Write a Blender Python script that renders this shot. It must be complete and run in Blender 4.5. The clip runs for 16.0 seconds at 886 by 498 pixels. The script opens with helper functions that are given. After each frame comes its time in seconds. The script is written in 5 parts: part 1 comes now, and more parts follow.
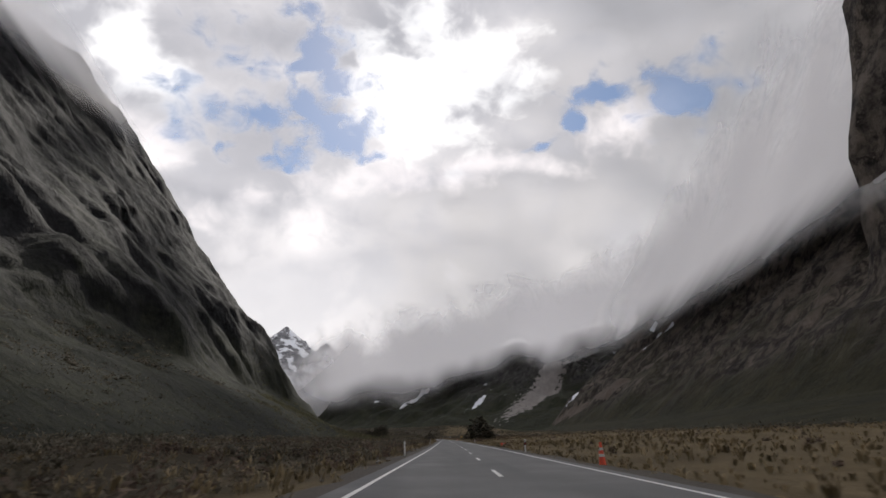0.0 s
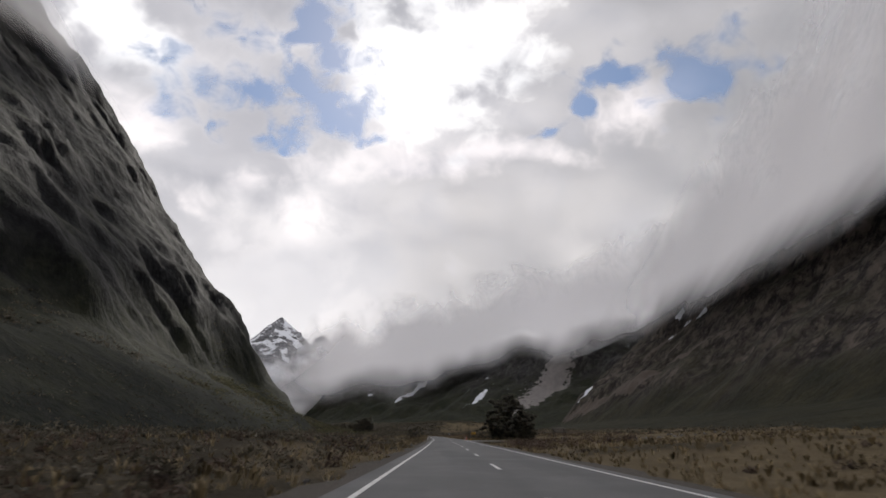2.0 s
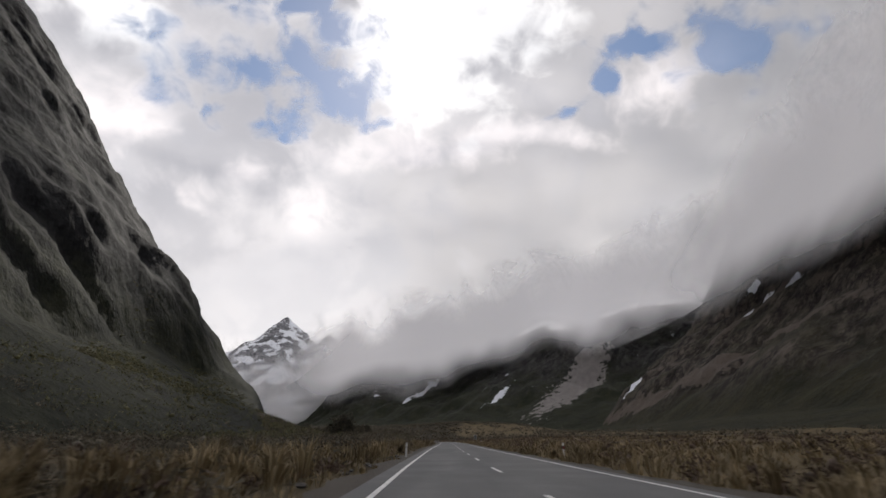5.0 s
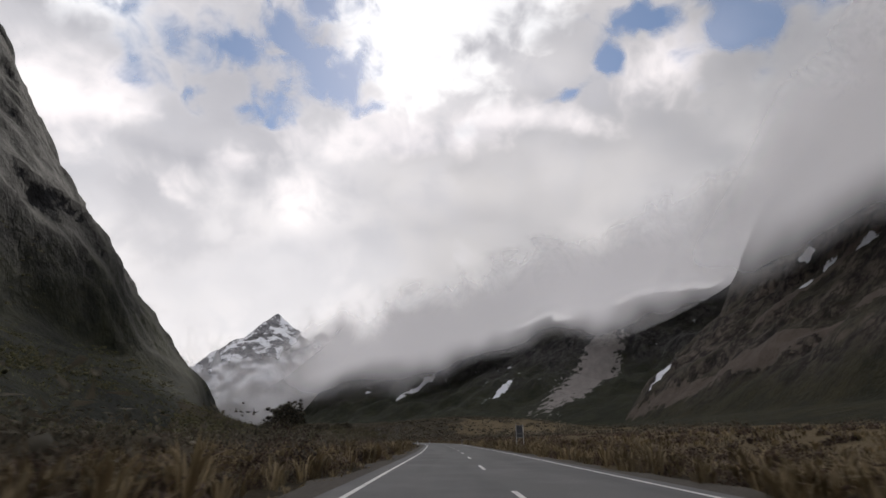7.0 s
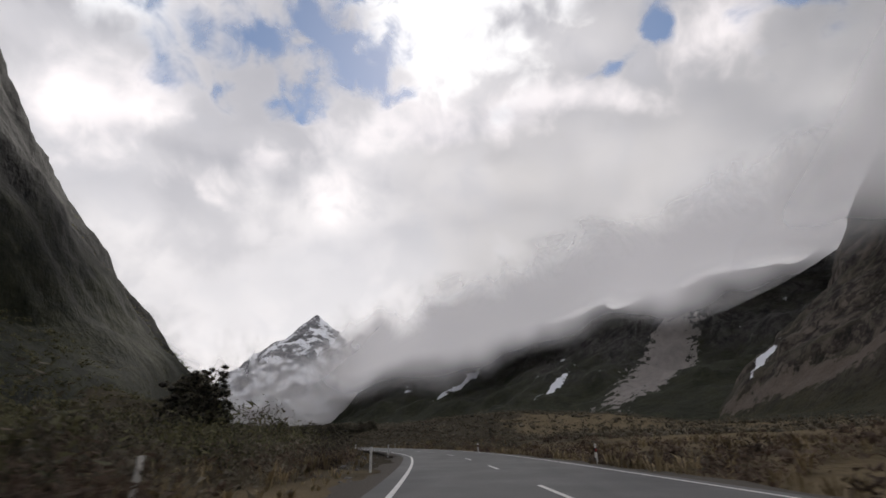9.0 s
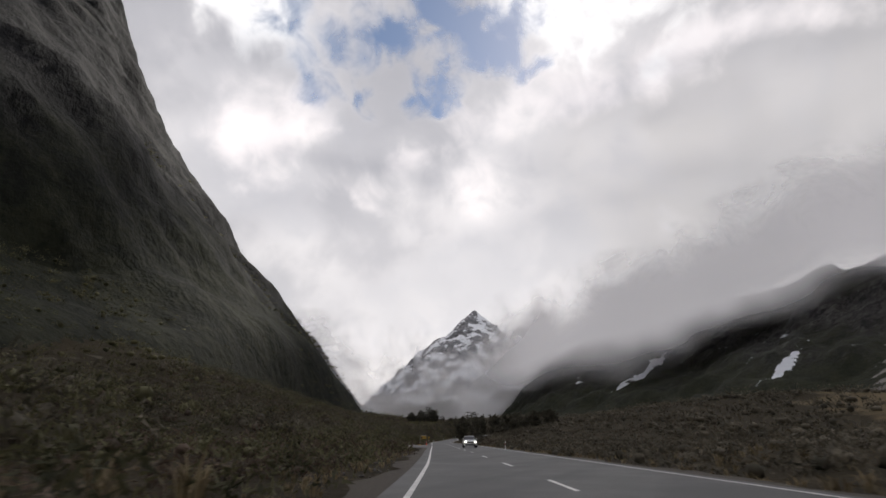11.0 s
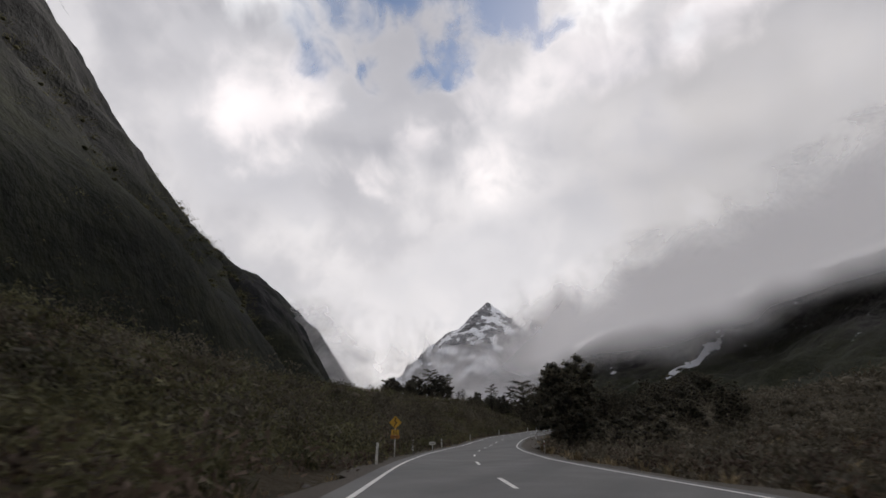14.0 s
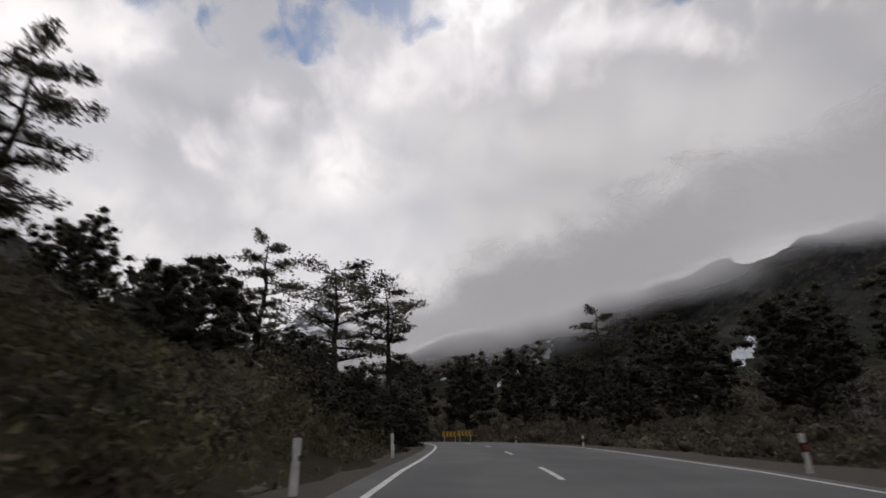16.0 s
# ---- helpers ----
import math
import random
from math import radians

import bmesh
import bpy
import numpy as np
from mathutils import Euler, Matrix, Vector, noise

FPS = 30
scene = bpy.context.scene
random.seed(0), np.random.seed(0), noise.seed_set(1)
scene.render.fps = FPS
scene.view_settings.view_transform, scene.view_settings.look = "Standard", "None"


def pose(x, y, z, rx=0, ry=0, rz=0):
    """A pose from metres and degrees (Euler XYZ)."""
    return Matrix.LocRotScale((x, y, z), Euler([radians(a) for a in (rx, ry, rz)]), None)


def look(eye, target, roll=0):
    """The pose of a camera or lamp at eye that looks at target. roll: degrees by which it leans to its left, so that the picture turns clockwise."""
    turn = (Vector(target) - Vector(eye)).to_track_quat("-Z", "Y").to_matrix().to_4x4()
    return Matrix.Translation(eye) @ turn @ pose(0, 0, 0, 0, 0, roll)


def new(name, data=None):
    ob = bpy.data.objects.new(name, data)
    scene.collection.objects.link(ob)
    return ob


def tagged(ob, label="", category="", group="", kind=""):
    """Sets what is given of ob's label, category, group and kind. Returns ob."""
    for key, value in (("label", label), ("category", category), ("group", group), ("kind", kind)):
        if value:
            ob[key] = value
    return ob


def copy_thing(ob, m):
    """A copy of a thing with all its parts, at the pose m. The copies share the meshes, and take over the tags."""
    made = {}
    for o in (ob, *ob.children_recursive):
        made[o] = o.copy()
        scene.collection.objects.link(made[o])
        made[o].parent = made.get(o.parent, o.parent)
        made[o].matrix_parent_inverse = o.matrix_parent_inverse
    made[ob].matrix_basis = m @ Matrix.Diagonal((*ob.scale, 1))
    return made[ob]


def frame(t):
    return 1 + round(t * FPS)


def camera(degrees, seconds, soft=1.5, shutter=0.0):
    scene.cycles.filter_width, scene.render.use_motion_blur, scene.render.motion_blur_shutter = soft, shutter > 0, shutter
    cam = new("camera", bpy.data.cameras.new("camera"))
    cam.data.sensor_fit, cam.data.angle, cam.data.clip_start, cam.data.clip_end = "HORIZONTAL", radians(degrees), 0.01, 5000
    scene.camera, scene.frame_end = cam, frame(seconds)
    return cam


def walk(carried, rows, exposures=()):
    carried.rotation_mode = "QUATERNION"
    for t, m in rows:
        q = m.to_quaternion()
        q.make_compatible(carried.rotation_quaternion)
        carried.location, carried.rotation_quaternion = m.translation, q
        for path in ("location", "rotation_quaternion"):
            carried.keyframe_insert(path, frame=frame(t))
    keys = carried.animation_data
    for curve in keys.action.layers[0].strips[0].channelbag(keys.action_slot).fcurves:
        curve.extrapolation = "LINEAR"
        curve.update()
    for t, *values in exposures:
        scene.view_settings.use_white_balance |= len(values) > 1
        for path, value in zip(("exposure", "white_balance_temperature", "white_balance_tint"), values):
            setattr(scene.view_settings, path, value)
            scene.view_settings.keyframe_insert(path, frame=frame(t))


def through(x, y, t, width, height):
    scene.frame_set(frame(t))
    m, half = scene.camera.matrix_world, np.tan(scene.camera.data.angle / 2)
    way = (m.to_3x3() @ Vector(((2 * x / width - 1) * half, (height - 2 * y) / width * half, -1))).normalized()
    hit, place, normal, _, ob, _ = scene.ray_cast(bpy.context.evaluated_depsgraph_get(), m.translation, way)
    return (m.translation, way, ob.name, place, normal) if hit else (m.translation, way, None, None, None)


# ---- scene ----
# ---------------------------------------------------------------- camera
cam = camera(84.0, 16.0, soft=1.6, shutter=0.08)
EYE = 0.64
# seconds, x, y, heading to the left, upward tilt, roll (degrees)
ROWS = [
    (0.0, 0.00, 0.00, -0.35, 21.04, -0.91),
    (0.5, 0.18, 19.20, -0.22, 20.79, -0.49),
    (1.0, 0.33, 38.40, -0.22, 21.03, -0.41),
    (1.5, 0.36, 57.60, 0.57, 20.90, 0.81),
    (2.0, 0.39, 76.80, -0.24, 20.73, 0.21),
    (2.5, 0.53, 96.00, -0.10, 20.42, 0.43),
    (3.0, 0.53, 115.20, 0.56, 20.82, 0.76),
    (3.5, 0.30, 134.40, 1.33, 20.33, 1.56),
    (4.0, -0.06, 153.59, 1.31, 21.19, 0.25),
    (4.5, -0.41, 172.79, 1.23, 21.20, 0.04),
    (5.0, -0.72, 191.99, 1.16, 21.20, 0.01),
    (5.5, -1.02, 211.19, 1.09, 21.20, 0.01),
    (6.0, -1.28, 230.39, 0.97, 21.15, 0.08),
    (6.5, -1.44, 249.59, 0.48, 21.30, -0.56),
    (7.0, -1.56, 268.79, 0.69, 21.17, -0.51),
    (7.5, -1.81, 287.98, 1.34, 21.02, -0.08),
    (8.0, -2.39, 307.17, 2.59, 20.91, 0.55),
    (8.5, -3.38, 326.35, 3.82, 21.03, 0.36),
    (9.0, -4.86, 345.49, 5.55, 21.44, -0.81),
    (9.5, -7.47, 364.51, 10.55, 21.06, -0.26),
    (10.0, -12.23, 383.11, 18.65, 21.15, 0.02),
    (10.5, -18.99, 401.09, 23.04, 21.20, 0.00),
    (11.0, -26.59, 418.71, 24.16, 21.20, 0.00),
    (11.5, -34.45, 436.23, 24.65, 21.20, 0.01),
    (12.0, -42.43, 453.70, 24.94, 21.20, 0.03),
    (12.5, -50.46, 471.14, 25.02, 20.79, 0.12),
    (13.0, -58.56, 488.55, 25.34, 21.14, 0.09),
    (13.5, -66.74, 505.92, 25.61, 21.70, 0.52),
    (14.0, -74.95, 523.27, 25.53, 21.11, 0.15),
    (14.5, -82.97, 540.72, 24.35, 21.08, 0.09),
    (15.0, -89.20, 559.22, 18.50, 21.50, -0.30),
    (15.5, -93.84, 578.03, 10.30, 22.20, -0.10),
    (16.0, -96.04, 596.87, 5.80, 22.10, 0.08),
]


def rise(s):
    """Height of the road above the valley floor: it climbs into the last bend."""
    return np.interp(s, [556, 566, 576, 586, 595, 606, 614, 622, 634, 649, 660, 700], [0, 0.05, 0.15, 0.45, 0.8, 1.15, 1.5, 1.85, 2.2, 2.55, 2.65, 2.8])


def aimed(t, x, y, yaw, tilt, roll):
    a, b = radians(yaw), radians(tilt)
    eye = Vector((x, y, EYE + float(rise(38.4 * t))))
    return look(eye, eye + Vector((-math.sin(a) * math.cos(b), math.cos(a) * math.cos(b), math.sin(b))), roll)


EXPOSURES = [(0.0, 0.05), (7.0, 0.0), (12.5, -0.08), (16.0, -0.15)]
walk(cam, [(row[0], aimed(*row)) for row in ROWS], EXPOSURES)

# ---------------------------------------------------------------- world, sun
SUN_ELEVATION, SUN_TURN = radians(43), radians(-4)   # turn: from +y towards +x
world = bpy.data.worlds.new("sky")
scene.world = world
world.use_nodes = True
wn = world.node_tree.nodes
sky = wn.new("ShaderNodeTexSky")
sky.sky_type, sky.sun_disc = "NISHITA", False
sky.sun_elevation, sky.sun_rotation = SUN_ELEVATION, SUN_TURN
sky.altitude, sky.air_density, sky.dust_density = 600, 1.0, 0.4
wn["Background"].inputs["Strength"].default_value = 0.1
world.node_tree.links.new(sky.outputs[0], wn["Background"].inputs["Color"])
sun = new("sun", bpy.data.lights.new("sun", "SUN"))
sun.data.energy, sun.data.angle, sun.data.color = 4.5, radians(2.0), (1.0, 0.94, 0.86)
sun.matrix_world = look((0, 0, 1500), Vector((0, 0, 1500)) - Vector((math.sin(SUN_TURN) * math.cos(SUN_ELEVATION), math.cos(SUN_TURN) * math.cos(SUN_ELEVATION), math.sin(SUN_ELEVATION))))


# ---------------------------------------------------------------- numeric helpers
def smooth(a, b, x):
    t = np.clip((np.asarray(x, float) - a) / (b - a), 0, 1)
    return t * t * (3 - 2 * t)


def hashed(ix, iy, seed):
    n = (ix.astype(np.int64) * 374761393 + iy.astype(np.int64) * 668265263 + seed * 974634777) & 0x7FFFFFFF
    n = ((n ^ (n >> 13)) * 1274126177) & 0x7FFFFFFF
    n = ((n ^ (n >> 16)) * 1911520717) & 0x7FFFFFFF
    return ((n ^ (n >> 15)) & 0xFFFFFF) / float(0xFFFFFF)


def value_noise(x, y, seed=0):
    x, y = np.asarray(x, float), np.asarray(y, float)
    ix, iy = np.floor(x), np.floor(y)
    fx, fy = x - ix, y - iy
    fx, fy = fx * fx * fx * (fx * (fx * 6 - 15) + 10), fy * fy * fy * (fy * (fy * 6 - 15) + 10)
    a, b = hashed(ix, iy, seed), hashed(ix + 1, iy, seed)
    c, d = hashed(ix, iy + 1, seed), hashed(ix + 1, iy + 1, seed)
    return (a + (b - a) * fx) * (1 - fy) + (c + (d - c) * fx) * fy - 0.5


def fractal(x, y, size, octaves=4, seed=0, ridged=False):
    total, amp = 0, 1.0
    for k in range(octaves):
        n = value_noise(np.asarray(x) / size + 17.3 * k, np.asarray(y) / size - 9.1 * k, seed + k)
        total = total + amp * ((0.5 - 2 * np.abs(n)) if ridged else 2 * n)
        amp, size = amp * 0.5, size / 2.03
    return total


def mesh_of(name, verts, faces, smooth_shading=True):
    """A mesh from arrays: verts n x 3, faces m x 3 or m x 4."""
    verts, faces = np.asarray(verts, np.float32), np.asarray(faces, np.int32)
    me = bpy.data.meshes.new(name)
    me.vertices.add(len(verts))
    me.vertices.foreach_set("co", verts.ravel())
    me.loops.add(faces.size)
    me.loops.foreach_set("vertex_index", faces.ravel())
    me.polygons.add(len(faces))
    me.polygons.foreach_set("loop_start", np.arange(0, faces.size, faces.shape[1], dtype=np.int32))
    me.update(calc_edges=True)
    me.polygons.foreach_set("use_smooth", np.full(len(faces), smooth_shading))
    return me


def grid_faces(rows, cols):
    i = np.arange(rows * cols).reshape(rows, cols)
    return np.stack([i[:-1, :-1], i[:-1, 1:], i[1:, 1:], i[1:, :-1]], -1).reshape(-1, 4)


def sheet(name, x, y, z, material, label, category="", kind="structure"):
    """A grid of points as one surface."""
    ob = new(name, mesh_of(name, np.stack([x, y, z], -1).reshape(-1, 3), grid_faces(*x.shape)))
    ob.data.materials.append(material)
    return tagged(ob, label, category, kind=kind)


def part(name, bm, material, parent, label=""):
    me = bpy.data.meshes.new(name)
    bm.to_mesh(me)
    bm.free()
    me.materials.append(material)
    ob = new(name, me)
    ob.parent = parent
    return tagged(ob, label)


# ---------------------------------------------------------------- materials
def tree_of(name):
    m = bpy.data.materials.new(name)
    m.use_nodes = True
    nt = m.node_tree
    return m, nt, nt.nodes["Principled BSDF"], nt.nodes["Material Output"]


def node(nt, kind, **values):
    n = nt.nodes.new(kind)
    for key, value in values.items():
        if key in n.inputs:
            n.inputs[key].default_value = value
    return n


def place(nt):
    return nt.nodes.new("ShaderNodeNewGeometry").outputs["Position"]


def noise_node(nt, vector, size, detail=4.0, rough=0.55, stretch=None, distortion=0.0):
    """Noise with features of about that many metres, 0 to 1."""
    if stretch:
        mapping = node(nt, "ShaderNodeMapping", Scale=stretch)
        nt.links.new(vector, mapping.inputs["Vector"])
        vector = mapping.outputs[0]
    n = node(nt, "ShaderNodeTexNoise", Scale=1.0 / size, Detail=detail, Roughness=rough, Distortion=distortion)
    nt.links.new(vector, n.inputs["Vector"])
    return n.outputs["Fac"]


def ramp(nt, fac, stops, smooth_steps=False):
    r = nt.nodes.new("ShaderNodeValToRGB")
    if smooth_steps:
        r.color_ramp.interpolation = "EASE"
    while len(r.color_ramp.elements) < len(stops):
        r.color_ramp.elements.new(0.5)
    for e, (at, c) in zip(r.color_ramp.elements, stops):
        e.position = at
        e.color = (*c, 1) if isinstance(c, tuple) else (c, c, c, 1)
    nt.links.new(fac, r.inputs["Fac"])
    return r.outputs["Color"]


def math_node(nt, op, a, b=None, c=None, clamp=False):
    n = nt.nodes.new("ShaderNodeMath")
    n.operation, n.use_clamp = op, clamp
    for k, v in enumerate((a, b, c)):
        if v is None:
            continue
        if isinstance(v, (int, float)):
            n.inputs[k].default_value = v
        else:
            nt.links.new(v, n.inputs[k])
    return n.outputs[0]


def mixed(nt, fac, a, b):
    n = nt.nodes.new("ShaderNodeMix")
    n.data_type = "RGBA"
    for socket, v in (("Factor", fac), ("A", a), ("B", b)):
        k = {"Factor": 0, "A": 6, "B": 7}[socket]
        if isinstance(v, tuple):
            n.inputs[k].default_value = (*v, 1)
        elif isinstance(v, float):
            n.inputs[k].default_value = v
        else:
            nt.links.new(v, n.inputs[k])
    return n.outputs[2]


def bumped(nt, bsdf, height, strength, distance):
    b = node(nt, "ShaderNodeBump", Strength=strength, Distance=distance)
    nt.links.new(height, b.inputs["Height"])
    nt.links.new(b.outputs[0], bsdf.inputs["Normal"])


def axis(nt, vector):
    s = nt.nodes.new("ShaderNodeSeparateXYZ")
    nt.links.new(vector, s.inputs[0])
    return s.outputs


def span(nt, value, low, high):
    n = nt.nodes.new("ShaderNodeMapRange")
    n.interpolation_type = "SMOOTHSTEP"
    n.inputs[1].default_value, n.inputs[2].default_value = low, high
    nt.links.new(value, n.inputs[0])
    return n.outputs[0]


def plain(name, colour, rough=0.6, metal=0.0, vary=0.25, size=0.1, bump=0.0):
    m, nt, bsdf, _ = tree_of(name)
    p = place(nt)
    n = noise_node(nt, p, size, 5)
    lo, hi = (tuple(v * (1 - vary) for v in colour), tuple(min(1, v * (1 + vary)) for v in colour))
    nt.links.new(ramp(nt, n, [(0.3, lo), (0.7, hi)]), bsdf.inputs["Base Color"])
    bsdf.inputs["Roughness"].default_value, bsdf.inputs["Metallic"].default_value = rough, metal
    if bump:
        bumped(nt, bsdf, n, 0.6, bump)
    return m


def rock_material(name, low_cover, dark, light, cover_height, snow=0.0, snow_size=30.0, snow_low=0.0, drifts=(), fans=(), scree=((0.13, 0.118, 0.11), (0.30, 0.275, 0.26))):
    """Bare rock with ledges of low plants, more of them low down, and lying snow on gentler ledges."""
    m, nt, bsdf, _ = tree_of(name)
    p = place(nt)
    z = axis(nt, p)[2]
    big, fine = noise_node(nt, p, 42, 5, 0.6), noise_node(nt, p, 9, 6, 0.68, stretch=(1, 1, 0.8))
    streak = noise_node(nt, p, 24, 7, 0.66, stretch=(1.0, 1.0, 0.5))
    rock = mixed(nt, ramp(nt, fine, [(0.40, 0.0), (0.60, 1.0)]), dark, light)
    rock = mixed(nt, ramp(nt, streak, [(0.54, 0.0), (0.62, 0.6)]), rock, tuple(v * 1.7 for v in light))
    crack = math_node(nt, "ABSOLUTE", math_node(nt, "SUBTRACT", noise_node(nt, p, 30, 8, 0.62, stretch=(1.0, 1.3, 0.8)), 0.5))
    rock = mixed(nt, math_node(nt, "MULTIPLY", math_node(nt, "SUBTRACT", 1.0, span(nt, crack, 0.0, 0.035)), 0.75), rock, tuple(v * 0.5 for v in dark))
    rock = mixed(nt, math_node(nt, "MULTIPLY", span(nt, noise_node(nt, p, 5, 8, 0.75), 0.60, 0.66), 0.6), rock, tuple(v * 1.8 for v in light))
    plants = mixed(nt, span(nt, math_node(nt, "ADD", math_node(nt, "MULTIPLY", noise_node(nt, p, 16, 4), 0.5), math_node(nt, "MULTIPLY", noise_node(nt, p, 2.6, 6, 0.7), 0.5)), 0.38, 0.64), low_cover[0], low_cover[1])
    lie = axis(nt, nt.nodes.new("ShaderNodeNewGeometry").outputs["Normal"])[2]
    height = math_node(nt, "SUBTRACT", z, math_node(nt, "MULTIPLY", math_node(nt, "SUBTRACT", math_node(nt, "ADD", math_node(nt, "MULTIPLY", big, 0.5), math_node(nt, "MULTIPLY", fine, 0.5)), 0.5), cover_height * 3.0))
    cover = math_node(nt, "SUBTRACT", 1.0, span(nt, height, cover_height * 0.55, cover_height * 1.35))
    ledge = math_node(nt, "MULTIPLY", span(nt, lie, 0.55, 0.8), span(nt, big, 0.42, 0.6))
    cover = math_node(nt, "MAXIMUM", cover, math_node(nt, "MULTIPLY", ledge, 0.7), clamp=True)
    colour = mixed(nt, cover, rock, plants)
    if snow:
        spots = noise_node(nt, p, snow_size, 8, 0.66, stretch=(1.0, 1.0, 1.3))
        white = math_node(nt, "MULTIPLY", span(nt, spots, 0.66 - 0.2 * snow, 0.72 - 0.2 * snow), span(nt, z, snow_low, snow_low + 25))
        colour = mixed(nt, white, colour, (0.72, 0.74, 0.78))
    xyz = axis(nt, p)
    for patches, tint, ragged in ((fans, mixed(nt, fine, *scree), 2.4), (drifts, (0.72, 0.74, 0.78), 2.6)):
        for cx, cy, rx, ry, turn in patches:
            c, s = math.cos(radians(turn)), math.sin(radians(turn))
            dx, dy = math_node(nt, "SUBTRACT", xyz[0], cx), math_node(nt, "SUBTRACT", xyz[1], cy)
            u = math_node(nt, "ADD", math_node(nt, "MULTIPLY", dx, c / rx), math_node(nt, "MULTIPLY", dy, s / rx))
            v = math_node(nt, "ADD", math_node(nt, "MULTIPLY", dx, -s / ry), math_node(nt, "MULTIPLY", dy, c / ry))
            d = math_node(nt, "SQRT", math_node(nt, "ADD", math_node(nt, "MULTIPLY", u, u), math_node(nt, "MULTIPLY", v, v)))
            edge = math_node(nt, "ADD", math_node(nt, "SUBTRACT", 1.0, d), math_node(nt, "MULTIPLY", math_node(nt, "SUBTRACT", noise_node(nt, p, 9, 6, 0.62), 0.5), ragged))
            colour = mixed(nt, span(nt, edge, 0.0, 0.16), colour, tint)
    nt.links.new(colour, bsdf.inputs["Base Color"])
    bsdf.inputs["Roughness"].default_value = 0.92
    bsdf.inputs["Specular IOR Level"].default_value = 0.2
    bumped(nt, bsdf, math_node(nt, "ADD", fine, math_node(nt, "MULTIPLY", streak, 2.0)), 0.6, 3.0)
    return m


# left wall: near-black rock colour carries the shade that the wall lies in
ROCK_LEFT = rock_material("shaded_rock", ((0.008, 0.0095, 0.006), (0.025, 0.027, 0.0145)), (0.0055, 0.0055, 0.006), (0.016, 0.016, 0.0165), 70, 0.0, 9, 60)
ROCK_RIGHT = rock_material("brown_rock", ((0.018, 0.019, 0.010), (0.040, 0.036, 0.018)), (0.016, 0.013, 0.011), (0.095, 0.079, 0.064), 36, 0.0, 16, 45, drifts=((187, 724, 19, 6, 30), (296, 615, 5, 8, 20), (274, 628, 4, 7, 20), (250, 602, 5, 7, 25), (264, 596, 4, 6, 20), (312, 560, 5, 8, 20), (262, 560, 4, 7, 15)), fans=((184, 600, 150, 11, -77), (240, 610, 60, 10, -60)), scree=((0.05, 0.041, 0.033), (0.15, 0.122, 0.10)))
ROCK_HEAD = rock_material("valley_head_rock", ((0.014, 0.016, 0.009), (0.030, 0.032, 0.017)), (0.022, 0.021, 0.02), (0.06, 0.057, 0.054), 90, 0.02, 30, 50, drifts=((64, 936, 24, 5, 36), (-57, 1158, 38, 9, 38), (-85, 1140, 16, 5, 60), (-158, 1246, 8, 14, 0), (20, 1190, 20, 6, 40)), fans=((165, 888, 105, 30, 48),))
ROCK_PEAK = rock_material("snowy_rock", ((0.03, 0.03, 0.03), (0.06, 0.06, 0.06)), (0.10, 0.102, 0.11), (0.26, 0.26, 0.275), 10, 0.85, 60, 20)


def ground_material():
    """Valley floor: tawny tussock, dark scrub and bare gravelly soil."""
    m, nt, bsdf, _ = tree_of("valley_floor")
    p = place(nt)
    a, b, c = noise_node(nt, p, 18, 5), noise_node(nt, p, 2.2, 6, 0.65), noise_node(nt, p, 0.25, 4)
    grass = mixed(nt, b, (0.062, 0.049, 0.028), (0.23, 0.178, 0.105))
    scrub = mixed(nt, b, (0.020, 0.018, 0.011), (0.070, 0.055, 0.035))
    open_land = math_node(nt, "MULTIPLY", math_node(nt, "SUBTRACT", span(nt, axis(nt, p)[0], -30, 25), 0.6), 0.45)
    colour = mixed(nt, span(nt, math_node(nt, "SUBTRACT", a, open_land), 0.42, 0.58), grass, scrub)
    colour = mixed(nt, math_node(nt, "MULTIPLY", span(nt, c, 0.55, 0.75), 0.6), colour, (0.09, 0.075, 0.055))
    nt.links.new(colour, bsdf.inputs["Base Color"])
    bsdf.inputs["Roughness"].default_value = 0.95
    bsdf.inputs["Specular IOR Level"].default_value = 0.1
    bumped(nt, bsdf, math_node(nt, "ADD", b, c), 0.8, 0.25)
    return m


def asphalt_material():
    """Chip-seal: grey stone chips, darker wheel tracks left by bitumen patches."""
    m, nt, bsdf, _ = tree_of("chip_seal")
    p = place(nt)
    chips, patch, long_patch = noise_node(nt, p, 0.012, 3), noise_node(nt, p, 1.6, 5), noise_node(nt, p, 2.0, 3, 0.5, stretch=(1.6, 0.12, 1))
    base = mixed(nt, chips, (0.080, 0.080, 0.077), (0.16, 0.158, 0.152))
    base = mixed(nt, math_node(nt, "MULTIPLY", span(nt, long_patch, 0.42, 0.66), 0.55), base, (0.062, 0.062, 0.062))
    base = mixed(nt, math_node(nt, "MULTIPLY", span(nt, patch, 0.55, 0.75), 0.35), base, (0.17, 0.168, 0.16))
    nt.links.new(base, bsdf.inputs["Base Color"])
    nt.links.new(ramp(nt, patch, [(0.3, 0.62), (0.7, 0.85)]), bsdf.inputs["Roughness"])
    bumped(nt, bsdf, chips, 0.5, 0.006)
    return m


GROUND, ASPHALT = ground_material(), asphalt_material()
PAINT = plain("road_paint", (0.72, 0.71, 0.68), 0.6, 0, 0.18, 0.25, 0.002)
GRAVEL = plain("gravel", (0.066, 0.055, 0.042), 0.95, 0, 0.5, 0.05, 0.02)


